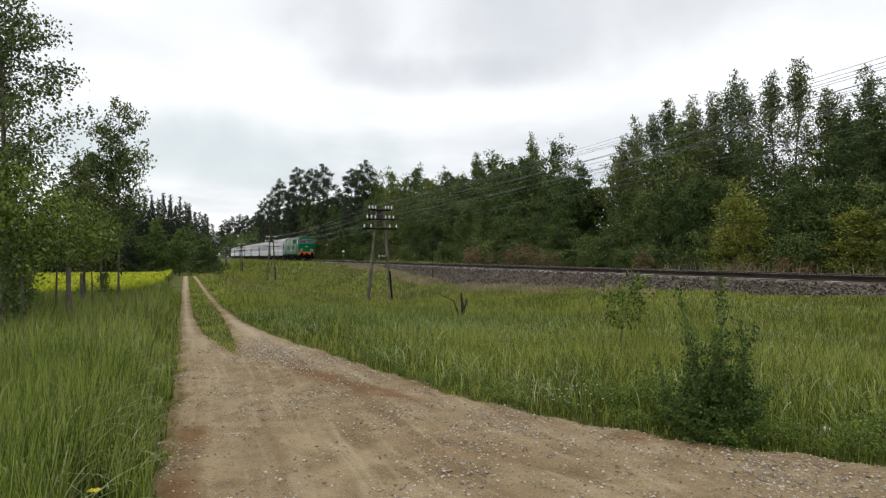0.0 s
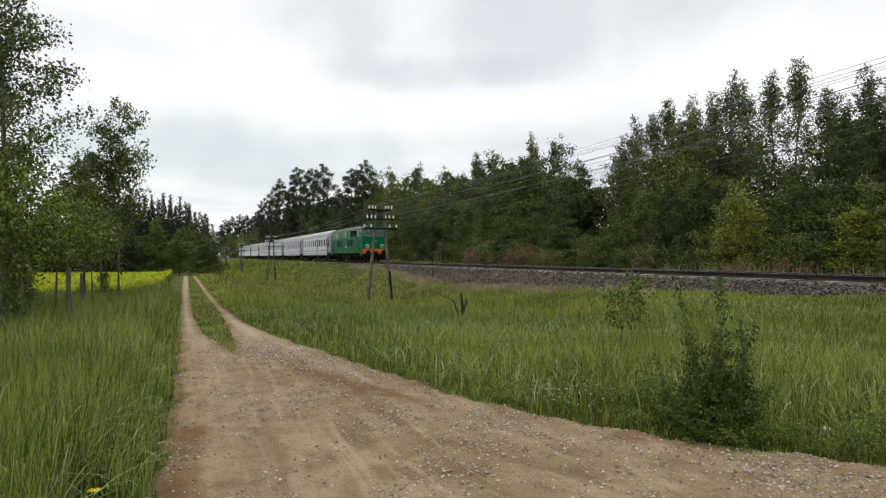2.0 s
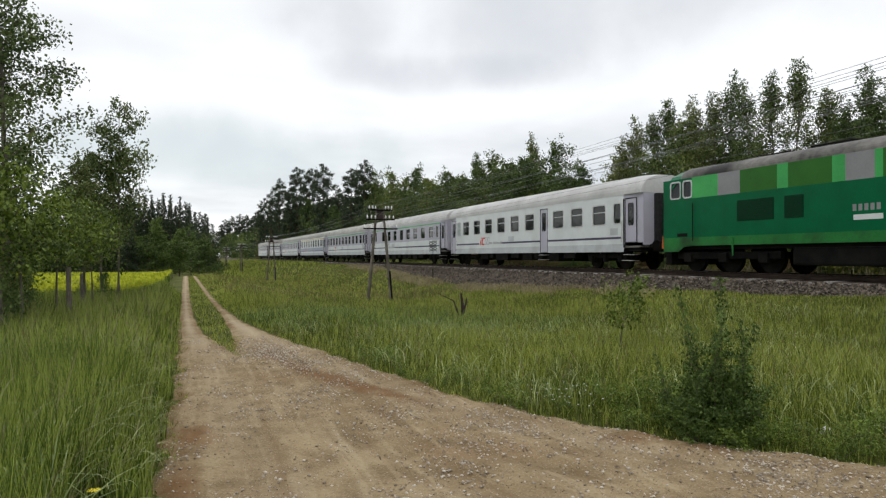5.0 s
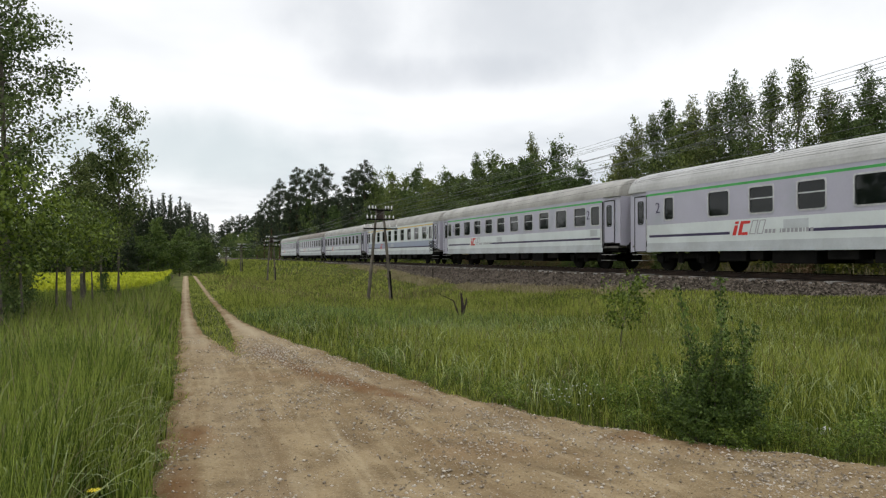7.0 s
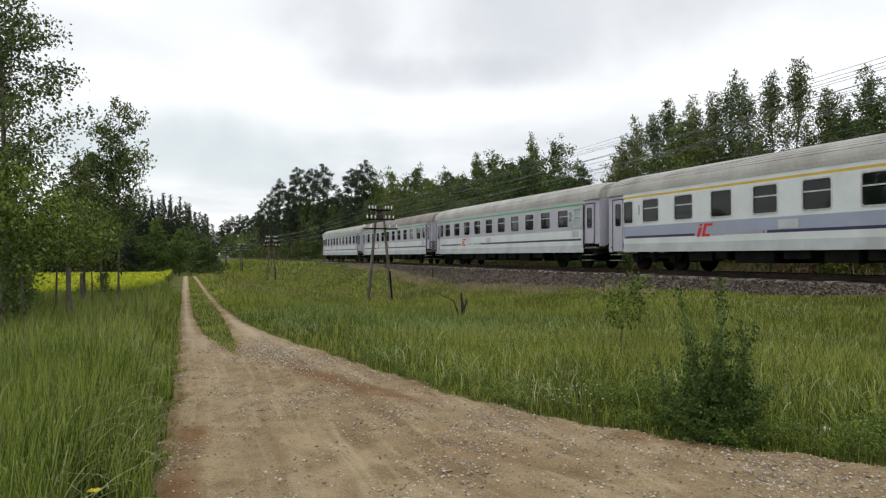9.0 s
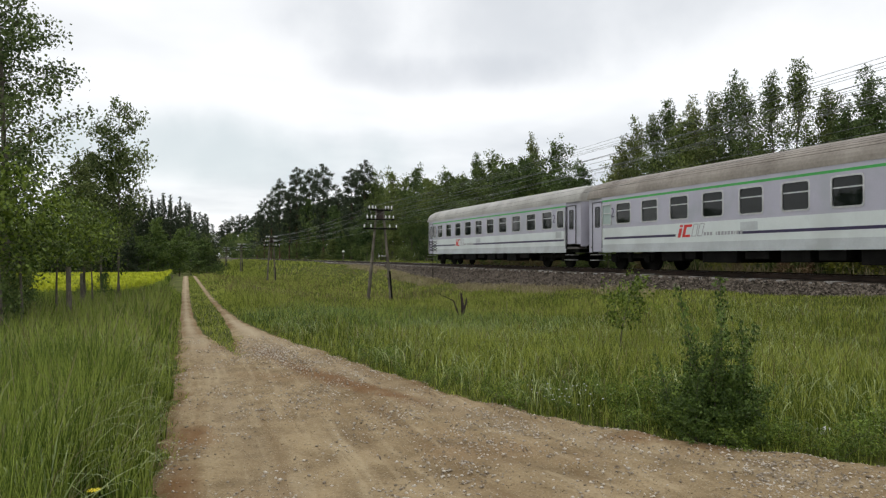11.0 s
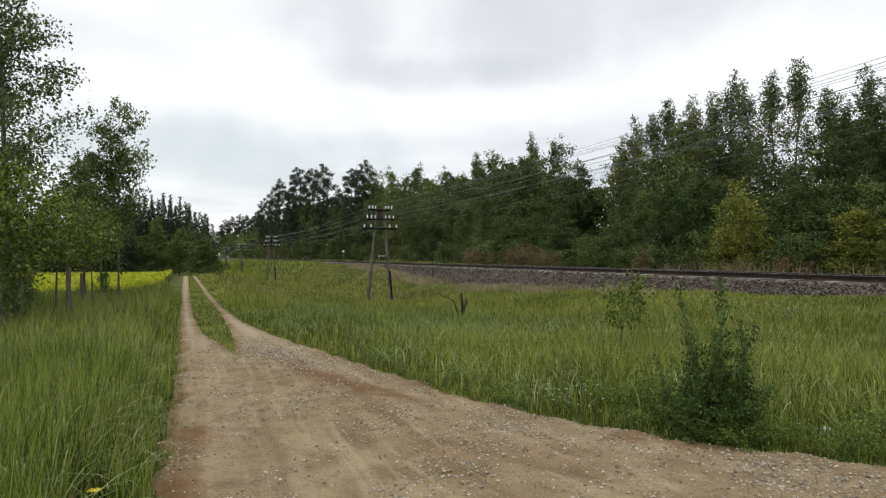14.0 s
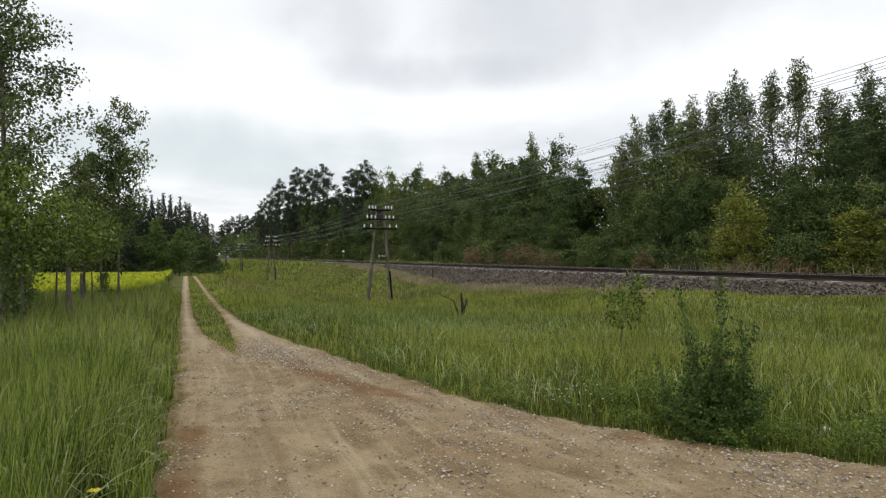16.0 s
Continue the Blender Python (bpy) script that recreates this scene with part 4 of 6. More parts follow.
def telegraph_pole(y, top):
    g = float(level(POLE_X, y)) - .2
    ob = tagged(new("telegraph_pole"), label="weathered wooden A-frame telegraph pole with white insulators", category="telegraph pole", group="telegraph poles")
    ob.matrix_basis = Matrix.Translation((POLE_X, y, 0))
    for s in (-1, 1):
        foot, head = Vector((s * (.66 if y < 60 else .5 if y < 100 else .15), 0, g)), Vector((s * (.17 if y < 100 else .08), 0, top))
        for d in (-.09, .09):
            bm = bmesh.new()
            off = Vector((d * .7, d, 0))
            limb(bm, [foot + off, foot.lerp(head, .5) + off * .7, head + off * .2], [.062, .055, .048], 9)
            part("leg", finish("leg", bm, WOOD_OLD), ob)
        a = foot.lerp(head, .32)
        if s < 0:
            continue
        bm = add_rod(bmesh.new(), foot + Vector((0, -.14, 0)), a + Vector((0, -.12, .3)), .05, sides=6)
        part("stub", finish("stub", bm, BLACK), ob, "dark steel ground stub")
    part("brace", box("brace", -.17, .17, -.05, .05, top - .6, top - .1, RUST_PLATE, .01), ob, "dark plate between the legs")
    for me, (dz, half, spots) in zip(ARM_MESHES, ARMS):
        arm = part("cross_arm", me, ob, "dark cross-arm", at=Matrix.Translation((0, -.12, top + arm_drop(y, dz))))
        for sx in spots:
            part("insulator", INSULATOR, arm, "white porcelain insulator", at=Matrix.Translation((sx, 0, 0)))


for y, top in POLES:
    telegraph_pole(y, top)


def string_wires():
    r = random.Random(2)
    for (y0, t0), (y1, t1) in zip(POLES, POLES[1:]):
        for dz, half, spots in ARMS:
            for sx in spots:
                sag = r.uniform(.22, .42)
                cu = bpy.data.curves.new("telegraph_wire", "CURVE")
                cu.dimensions, cu.bevel_depth, cu.bevel_resolution = "3D", .0034, 0
                sp = cu.splines.new("POLY")
                sp.points.add(12)
                for k in range(13):
                    q = k / 12
                    sp.points[k].co = (POLE_X + sx, (y0 + (y1 - y0) * q) - .12, (t0 + arm_drop(y0, dz)) * (1 - q) + (t1 + arm_drop(y1, dz)) * q + .2 - 4 * sag * q * (1 - q), 1)
                cu.materials.append(WIRE)
                tagged(new("telegraph_wire", cu), label="thin slack wire between telegraph poles", category="wire", group="telegraph wires")


string_wires()


# ---- signs by the line ----
def line_signs():
    # lattice sign seen from behind
    x, y, z = spot((766 - 784) / FOCAL, 17.1)
    g = float(level(x, y)) - .1
    s = z / FOCAL
    ob = tagged(new("railway_sign"), label="dark diamond lattice sign on a thin post", category="sign")
    ob.matrix_basis = Matrix.Translation((x, y, g))
    top = EYE[2] + 28 * s - g
    part("post", rod("post", (0, 0, 0), (0, 0, top), .025, BLACK), ob)
    bm = bmesh.new()
    w, h = 7.5 * s, 9.5 * s
    for k in (0, 1):
        c = top - h * (.5 + k * .95)
        for a, b in (((-w, 0), (0, h / 2)), ((0, h / 2), (w, 0)), ((w, 0), (0, -h / 2)), ((0, -h / 2), (-w, 0)), ((-w, h * .5), (w, -h * .5)), ((-w, -h * .5), (w, h * .5))):
            add_rod(bm, (a[0], -.04, c + a[1]), (b[0], -.04, c + b[1]), .022, sides=6)
    part("lattice", finish("lattice", bm, BLACK), ob)
    # small post with a pale cap
    x, y, z = spot((608 - 784) / FOCAL, 22.9)
    g, s = float(level(x, y)) - .1, z / FOCAL
    ob = tagged(new("line_marker"), label="short post with a pale triangular cap", category="sign")
    ob.matrix_basis = Matrix.Translation((x, y, g))
    top = EYE[2] + 12 * s - g
    part("post", rod("post", (0, 0, 0), (0, 0, top - .3), .05, WOOD_OLD), ob)
    part("cap", finish("cap", add_rod(bmesh.new(), (0, 0, top - .35), (0, 0, top), .32, .03, 3), WHITE_STONE), ob, "pale triangular cap")
    # kilometre stone
    x, y, z = spot((541 - 784) / FOCAL, 17.95)
    s = z / FOCAL
    g = EYE[2] - 19 * s
    bm = bmesh.new()
    add_box(bm, -1.9 * s, 1.9 * s, -.1, .1, -1.0, 5.5 * s, .03)
    ob = tagged(new("distance_stone", finish("distance_stone", bm, WHITE_STONE)), label="small white distance stone beside the track", category="marker stone")
    ob.matrix_basis = Matrix.Translation((x, y, g))
    # dead branch in the meadow
    x, y, z = spot_far((818 - 784) / FOCAL, 21.0)
    g, s = float(level(x, y)), z / FOCAL
    bm = bmesh.new()
    limb(bm, [Vector((0, 0, 0)), Vector((-.25, .1, .75)), Vector((-.75, .2, 1.0))], [.03, .022, .008], 6)
    limb(bm, [Vector((.02, 0, 0)), Vector((.04, .05, .55)), Vector((.0, .1, .98))], [.06, .06, .03], 6)
    limb(bm, [Vector((.02, 0, .3)), Vector((.16, .05, .7)), Vector((.18, .1, .85))], [.035, .03, .012], 6)
    ob = tagged(new("dead_branch", finish("dead_branch", bm, RUST_PLATE)), label="dead bare branch standing in the meadow", category="branch")
    ob.matrix_basis = Matrix.Translation((x, y, g))


WHITE_STONE = noisy("whitewashed_stone", (0.5, 0.5, 0.48), (0.75, 0.74, 0.72), scale=6, bump=0.3, rough=0.9)
line_signs()


# ---- loose stones ----
def stones(name, P, size, material, label, seed, squash=.6):
    r = np.random.RandomState(seed)
    n = len(P)
    base = np.array([(1, 0, 0), (-1, 0, 0), (0, 1, 0), (0, -1, 0), (0, 0, 1), (0, 0, -1)], float)
    v = base[None] * r.uniform(.6, 1.2, (n, 6, 1)) + r.normal(0, .18, (n, 6, 3))
    v *= np.array([1, .8, squash])
    a = r.uniform(0, 2 * np.pi, n)
    c, s_ = np.cos(a), np.sin(a)
    x, y = v[..., 0] * c[:, None] - v[..., 1] * s_[:, None], v[..., 0] * s_[:, None] + v[..., 1] * c[:, None]
    v = np.stack([x, y, v[..., 2]], -1) * size[:, None, None] + P[:, None, :]
    k = np.arange(n)[:, None] * 6
    tri = np.array([(0, 2, 4), (2, 1, 4), (1, 3, 4), (3, 0, 4), (2, 0, 5), (1, 2, 5), (3, 1, 5), (0, 3, 5)])
    f = (k[:, :, None] + tri[None]).reshape(-1, 3)
    return tagged(new(name, mesh_of(name, v.reshape(-1, 3), f, material)), label=label, category="stones", kind="stuff")


def scatter_stones():
    r = np.random.RandomState(6)
    n = 16000
    y = 9 + 75 * r.uniform(0, 1, n) ** 1.6
    top, foot = RAIL_Z - .215, toe_level(y) - .1
    q = r.uniform(0, 1, n)
    flat = r.uniform(0, 1, n) < .3
    x = np.where(flat, r.uniform(-1.34, -.8, n), -1.34 - ((top - foot) * 1.35 + .41) * q) + TRACK_X
    z = np.where(flat, top - .045, top - .02 - (top - foot) * q) + .012
    stones("ballast_stones", np.stack([x, y, z], -1), r.uniform(.034, .07, n), STONE, "loose grey-brown crushed stones on the bank", 6, .8)
    n = 130000
    p = np.stack([r.uniform(-.5, 8, n), 2.4 + 13 * r.uniform(0, 1, n) ** 1.5], -1)
    d = sandy(p[:, 0], p[:, 1])
    keep = (d > .02) & (r.uniform(-.6, 1.2, n) < wave(p[:, 0], p[:, 1], 1.3, 9.0) + .35 * smooth(.5, 2.5, p[:, 0]) - .3)
    p = p[keep]
    z = level(p[:, 0], p[:, 1]) + np.clip(sandy(p[:, 0], p[:, 1]) * .25, -.1, .045)
    g = np.stack([1.55 + r.normal(0, .28, 2600), 12.6 + r.normal(0, 1.3, 2600)], -1)
    g[:, 0] += (13 - g[:, 1]) * .12
    p = np.concatenate([p, g[sandy(g[:, 0], g[:, 1]) > -.15]])
    z = level(p[:, 0], p[:, 1]) + np.clip(sandy(p[:, 0], p[:, 1]) * .25, -.02, .045)
    n = 60000
    q = np.stack([r.uniform(-.4, 8, n), 2.4 + 10 * r.uniform(0, 1, n) ** 1.6], -1)
    q = q[(sandy(q[:, 0], q[:, 1]) > -.05) & (r.uniform(0, 1, n) < .45 + .5 * wave(q[:, 0], q[:, 1], 1.7, 2.0))]
    zq = level(q[:, 0], q[:, 1]) + np.clip(sandy(q[:, 0], q[:, 1]) * .25, -.02, .045)
    stones("road_grit", np.stack([q[:, 0], q[:, 1], zq + .002], -1), .003 + .006 * r.uniform(0, 1, len(q)) ** 1.5, GRIT, "brown grit and small clods on the sandy track", 17, .6)
    stones("road_pebbles", np.stack([p[:, 0], p[:, 1], z + .003], -1), .0035 + .021 * r.uniform(0, 1, len(p)) ** 2.8, PEBBLE, "pale pebbles and gravel strewn on the sandy track", 7, .55)


scatter_stones()


def sleepers():
    bm = bmesh.new()
    add_box(bm, -1.38, 1.25, -.13, .13, -.2, 0, .02)
    me = finish("sleeper", bm, CONCRETE)
    for k in range(250):
        part("sleeper", me, track, "", at=Matrix.Translation((TRACK_X, 6 + .6 * k, RAIL_Z - .174 - .016 * (k * 7 % 5) - .01 * (k * 11 % 3))))


sleepers()


# litter and a flower on the verge
def litter():
    x, y, z = spot_far((1457 - 784) / FOCAL, 6.9)
    bm = bmesh.new()
    add_box(bm, -.07, .07, -.04, .04, 0, .05, .012)
    for i, v in enumerate(bm.verts):
        v.co += Vector((math.sin(i * 3.1), math.cos(i * 2.3), math.sin(i * 1.7))) * .012
    ob = tagged(new("crumpled_bag", finish("crumpled_bag", bm, WHITE_STONE)), label="crumpled white bag lying in the grass", category="litter")
    ob.matrix_basis = Matrix.Translation((x, y, float(level(x, y)) + .02))


litter()


def flowers():
    yellow = paint("yellow_petal", (0.75, 0.62, 0.03), 0.6)
    stem = LEAF_LIGHT
    def bloom(px, z, top, r0, colour, name, label):
        x, y, z = spot_far((px - 784) / FOCAL, z)
        g = float(level(x, y))
        ob = tagged(new(name), label=label, category="flower")
        ob.matrix_basis = Matrix.Translation((x, y, g))
        part("stem", rod("stem", (0, 0, 0), (.01, 0, top), .004, stem, .003, 6), ob)
        v, f = [], []
        for k in range(14):
            a, up = k * math.tau / 14, .012 + .006 * (k % 2)
            for q, w in ((.15, .3), (.7, 1), (1, .4)):
                for s_ in (-1, 1):
                    aa = a + s_ * .2 * w
                    v.append((.01 + r0 * q * math.cos(aa), r0 * q * math.sin(aa), top + up * (1 - q)))
            n = k * 6
            f += [(n, n + 1, n + 3, n + 2), (n + 2, n + 3, n + 5, n + 4)]
        part("petals", mesh_of("petals", v, f, colour), ob)
        v, f = [], []
        for k in range(9):
            a, h = k * 2.4, top * (.15 + .08 * k)
            c = Vector((math.cos(a), math.sin(a), .35)) * (.13 - .008 * k)
            sd = Vector((-math.sin(a), math.cos(a), 0)) * .022
            b = Vector((0, 0, h))
            n = len(v)
            v += [b, b + c * .5 + sd, b + c, b + c * .5 - sd]
            f.append((n, n + 1, n + 2, n + 3))
        part("leaves", mesh_of("leaves", v, f, LEAF_LIGHT), ob)
    bloom(166, 4.35, .33, .045, yellow, "yellow_flower", "yellow flower with leafy stem on the verge")
    bloom(188, 4.5, .38, .02, LEAF_LIGHT, "budding_weed", "leafy green budding weed on the verge")
    r = np.random.RandomState(31)
    x0, y0, z0 = spot_far((1000 - 784) / FOCAL, 8.0)
    n = 60
    p = np.stack([x0 + r.normal(0, .35, n), y0 + r.normal(0, .3, n)], -1)
    p = p[sandy(p[:, 0], p[:, 1]) < -.08]
    P = np.stack([p[:, 0], p[:, 1], level(p[:, 0], p[:, 1]) + r.uniform(.15, .35, len(p))], -1)
    stones("white_flowers", P, r.uniform(.010, .018, len(p)), PORCELAIN, "small white meadow flowers beside the track", 31, .5)


flowers()


# ---- train paints ----
WHITE = paint("white_coach_paint", (0.67, 0.715, 0.715), 0.35, 0.05, dirt=(0.60, 0.635, 0.63))
LILAC = paint("lilac_coach_paint", (0.455, 0.445, 0.525), 0.35, 0.05, dirt=(0.40, 0.41, 0.46))
LAVENDER = paint("lavender_coach_paint", (0.33, 0.37, 0.47), 0.35, 0.05)
SILL = paint("grey_sill_paint", (0.52, 0.55, 0.57), 0.45, 0.10, dirt=(0.43, 0.45, 0.46))
NAVY = paint("dark_purple_stripe", (0.045, 0.035, 0.085), 0.35)
LINE_GREEN = paint("green_line", (0.06, 0.38, 0.085), 0.35)
LINE_YELLOW = paint("yellow_line", (0.62, 0.42, 0.05), 0.35)
ROOF_GREY = noisy("grey_coach_roof", (0.30, 0.29, 0.265), (0.47, 0.46, 0.43), scale=0.7, fine=9, bump=0.05, rough=0.55)
ROOF_PALE = noisy("pale_coach_roof", (0.42, 0.42, 0.41), (0.58, 0.58, 0.57), scale=0.7, fine=9, bump=0.05, rough=0.5)
ROOF_BROWN = noisy("grimy_brown_roof", (0.20, 0.175, 0.15), (0.36, 0.325, 0.285), scale=0.7, fine=9, bump=0.06, rough=0.6)
ROOF_SOOT = noisy("sooty_roof", (0.06, 0.057, 0.053), (0.26, 0.25, 0.23), scale=0.35, fine=5, bump=0.06, rough=0.6, dirt=(0.03, 0.028, 0.027), dirt_scale=0.3)
LOGO_RED = paint("red_emblem", (0.62, 0.035, 0.03), 0.35)
LOGO_GREY = paint("grey_emblem", (0.36, 0.36, 0.38), 0.35)
LOCO_GREEN = paint("dark_green_paint", (0.001, 0.112, 0.042), 0.3, 0.14, spec=0.1)
LOCO_LIGHT = paint("light_green_paint", (0.045, 0.36, 0.085), 0.25, 0.12, spec=0.25)
LOCO_MID = paint("mid_green_paint", (0.02, 0.125, 0.010), 0.3, 0.12, spec=0.2)
LOCO_GREY = paint("grey_panel_paint", (0.24, 0.24, 0.25), 0.45)
LOCO_ORANGE = paint("orange_beam_paint", (0.6, 0.115, 0.012), 0.5, 0.2, dirt=(0.10, 0.035, 0.015))
GRILLE = paint("dark_green_grille", (0.001, 0.035, 0.013), 0.5, spec=0.1)
LOCO_SILL = paint("grimy_green_sill", (0.022, 0.165, 0.038), 0.4, 0.2, dirt=(0.02, 0.06, 0.02), spec=0.15)
LINING = noisy("coach_lining", (0.10, 0.095, 0.085), (0.22, 0.21, 0.19), rough=0.8, bump=0)
CURTAIN = noisy("curtain_cloth", (0.25, 0.24, 0.22), (0.5, 0.48, 0.45), scale=8, rough=0.9, bump=0.2)
CHROME = noisy("bright_metal", (0.45, 0.45, 0.45), (0.65, 0.65, 0.65), rough=0.35, metal=0.8, bump=0)
RUBBER = noisy("black_rubber", (0.012, 0.012, 0.013), (0.03, 0.03, 0.03), rough=0.8, bump=0.1)


def glazing(name, tint, alpha):
    m = bpy.data.materials.new(name)
    m.use_nodes = True
    p = m.node_tree.nodes["Principled BSDF"]
    p.inputs["Base Color"].default_value = (*tint, 1)
    p.inputs["Roughness"].default_value = 0.03
    p.inputs["IOR"].default_value = 1.45
    p.inputs["Alpha"].default_value = alpha
    return m


GLASS = glazing("coach_glass", (0.007, 0.010, 0.009), 0.9)
FROST = paint("frosted_glass", (0.34, 0.42, 0.40), 0.3, 0.1)
GLASS_LAMP = glazing("lamp_glass", (0.14, 0.14, 0.135), 1.0)


# ---- train blocks ----
def side_wall(x, cols, rows, holes, paint_at, mats, depth=0.07):
    """A carriage side at x, cut at cols (y) and rows (z), open at the holes (y0, y1, z0, z1), with their reveals."""
    cols = sorted({round(c, 3) for c in cols} | {round(h[i], 3) for h in holes for i in (0, 1)})
    rows = sorted({round(c, 3) for c in rows} | {round(h[i], 3) for h in holes for i in (2, 3)})
    v, f, ix = [], [], []
    s = 1 if x < 0 else -1
    def quad(pts, m):
        n = len(v); v.extend(pts)
        f.append((n, n + 1, n + 2, n + 3) if x > 0 else (n + 3, n + 2, n + 1, n)); ix.append(m)
    for y0, y1 in zip(cols, cols[1:]):
        for z0, z1 in zip(rows, rows[1:]):
            ym, zm = (y0 + y1) / 2, (z0 + z1) / 2
            if any(h[0] < ym < h[1] and h[2] < zm < h[3] for h in holes):
                continue
            quad([(x, y0, z0), (x, y1, z0), (x, y1, z1), (x, y0, z1)], paint_at(ym, zm))
    xi = x + s * depth
    for y0, y1, z0, z1 in holes:
        quad([(x, y0, z0), (x, y1, z0), (xi, y1, z0), (xi, y0, z0)], 0)
        quad([(x, y0, z1), (x, y1, z1), (xi, y1, z1), (xi, y0, z1)], 0)
        quad([(x, y0, z0), (x, y0, z1), (xi, y0, z1), (xi, y0, z0)], 0)
        quad([(x, y1, z0), (x, y1, z1), (xi, y1, z1), (xi, y1, z0)], 0)
    return mesh_of("body", v, f, mats, index=ix)


def frame_mesh(w, h, t=0.035, d=0.05, r=0.09, material=None):
    """A window frame with round corners, centred, in the plane x = 0, facing -x."""
    def loop(a, b, rad):
        pts = []
        for cx, cz, a0 in ((a - rad, b - rad, 0), (-a + rad, b - rad, 90), (-a + rad, -b + rad, 180), (a - rad, -b + rad, 270)):
            for k in range(4):
                an = radians(a0 + 30 * k)
                pts.append((cx + rad * math.cos(an), cz + rad * math.sin(an)))
        return pts
    o, i = loop(w / 2 + t * .6, h / 2 + t * .6, r + t), loop(w / 2 - t, h / 2 - t, r)
    n = len(o)
    v = [(-0.012, y, z) for y, z in o] + [(-0.012, y, z) for y, z in i] + [(d, y, z) for y, z in i] + [(d, y, z) for y, z in o]
    f = [(k, (k + 1) % n, n + (k + 1) % n, n + k) for k in range(n)]
    f += [(n + k, n + (k + 1) % n, 2 * n + (k + 1) % n, 2 * n + k) for k in range(n)]
    f += [(3 * n + k, k, (k + 1) % n, 3 * n + (k + 1) % n)[::-1] for k in range(n)]
    return mesh_of("frame", v, f, material or CHROME, smooth=False)


PANES = {}


def window_unit(parent, x, y, z, w, h, bar, cloth=0, glass=None):
    key = (round(w, 2), round(h, 2), bar, glass is None)
    if key not in PANES:
        PANES[key] = (frame_mesh(w, h), box("pane", 0.028, 0.036, -w / 2, w / 2, -h / 2, h / 2, glass or GLASS), box("bar", -0.004, 0.034, -w / 2 + .03, w / 2 - .03, bar - .02, bar + .02, CHROME) if bar is not None else None)
    fr, pn, br = PANES[key]
    win = part("window", fr, parent, at=Matrix.Translation((x, y, z)) @ Matrix.Rotation(0 if x < 0 else math.pi, 4, "Z"))
    part("pane", pn, win, "frosted pale pane" if glass else "dark tinted pane").visible_shadow = False
    if br:
        part("bar", br, win)
    if cloth:
        k = ("cloth", round(h, 2))
        if k not in PANES:
            v, f = [], []
            for i in range(9):
                for zz in (-h / 2 + .05, h / 2 - .05):
                    v.append((0.12 + .015 * (i % 2), (i - 4) * .025 * (1.4 if zz > 0 else 1), zz))
            f = [(2 * i, 2 * i + 1, 2 * i + 3, 2 * i + 2) for i in range(8)]
            PANES[k] = mesh_of("curtain", v, f, CURTAIN)
        part("curtain", PANES[k], win, "pale gathered curtain", at=Matrix.Translation((0, cloth * (w / 2 - .16), 0)))


def wheel_mesh(r, name="wheel"):
    bm = bmesh.new()
    add_rod(bm, (-.065, 0, 0), (.065, 0, 0), r, sides=24)
    add_rod(bm, (-.09, 0, 0), (.09, 0, 0), r * .35, sides=12)
    add_rod(bm, (.04, 0, 0), (.07, 0, 0), r * 1.07, sides=24)
    return finish(name, bm, BLACK)


WHEEL = wheel_mesh(.46)
LOCO_WHEEL = wheel_mesh(.55)


def bogie_mesh():
    bm = bmesh.new()
    for s in (-1, 1):
        add_box(bm, s * 1.02 - .06, s * 1.02 + .06, -1.65, 1.65, .52, .72, .02)
        for y in (-1.25, 1.25):
            add_box(bm, s * 1.05 - .12, s * 1.05 + .12, y - .16, y + .16, .34, .62, .02)
            for d in (-.27, .27):
                add_rod(bm, (s * 1.05, y + d, .40), (s * 1.05, y + d, .7), .07)
        add_rod(bm, (s * 1.1, 0, .34), (s * 1.1, 0, .8), .13, sides=10)
    add_box(bm, -1.1, 1.1, -.25, .25, .5, .74, .02)
    for y in (-1.25, 1.25):
        add_rod(bm, (-.8, y, .46), (.8, y, .46), .08)
    return finish("bogie", bm, BLACK)


BOGIE = bogie_mesh()


def add_bogie(parent, y):
    b = part("bogie", BOGIE, parent, "black two-axle bogie", at=Matrix.Translation((0, y, 0)))
    for yy in (-1.25, 1.25):
        for s in (-1, 1):
            part("wheel", WHEEL, b, at=Matrix.Translation((s * .755, yy, .46)) @ Matrix.Rotation(0 if s < 0 else math.pi, 4, "Z"))


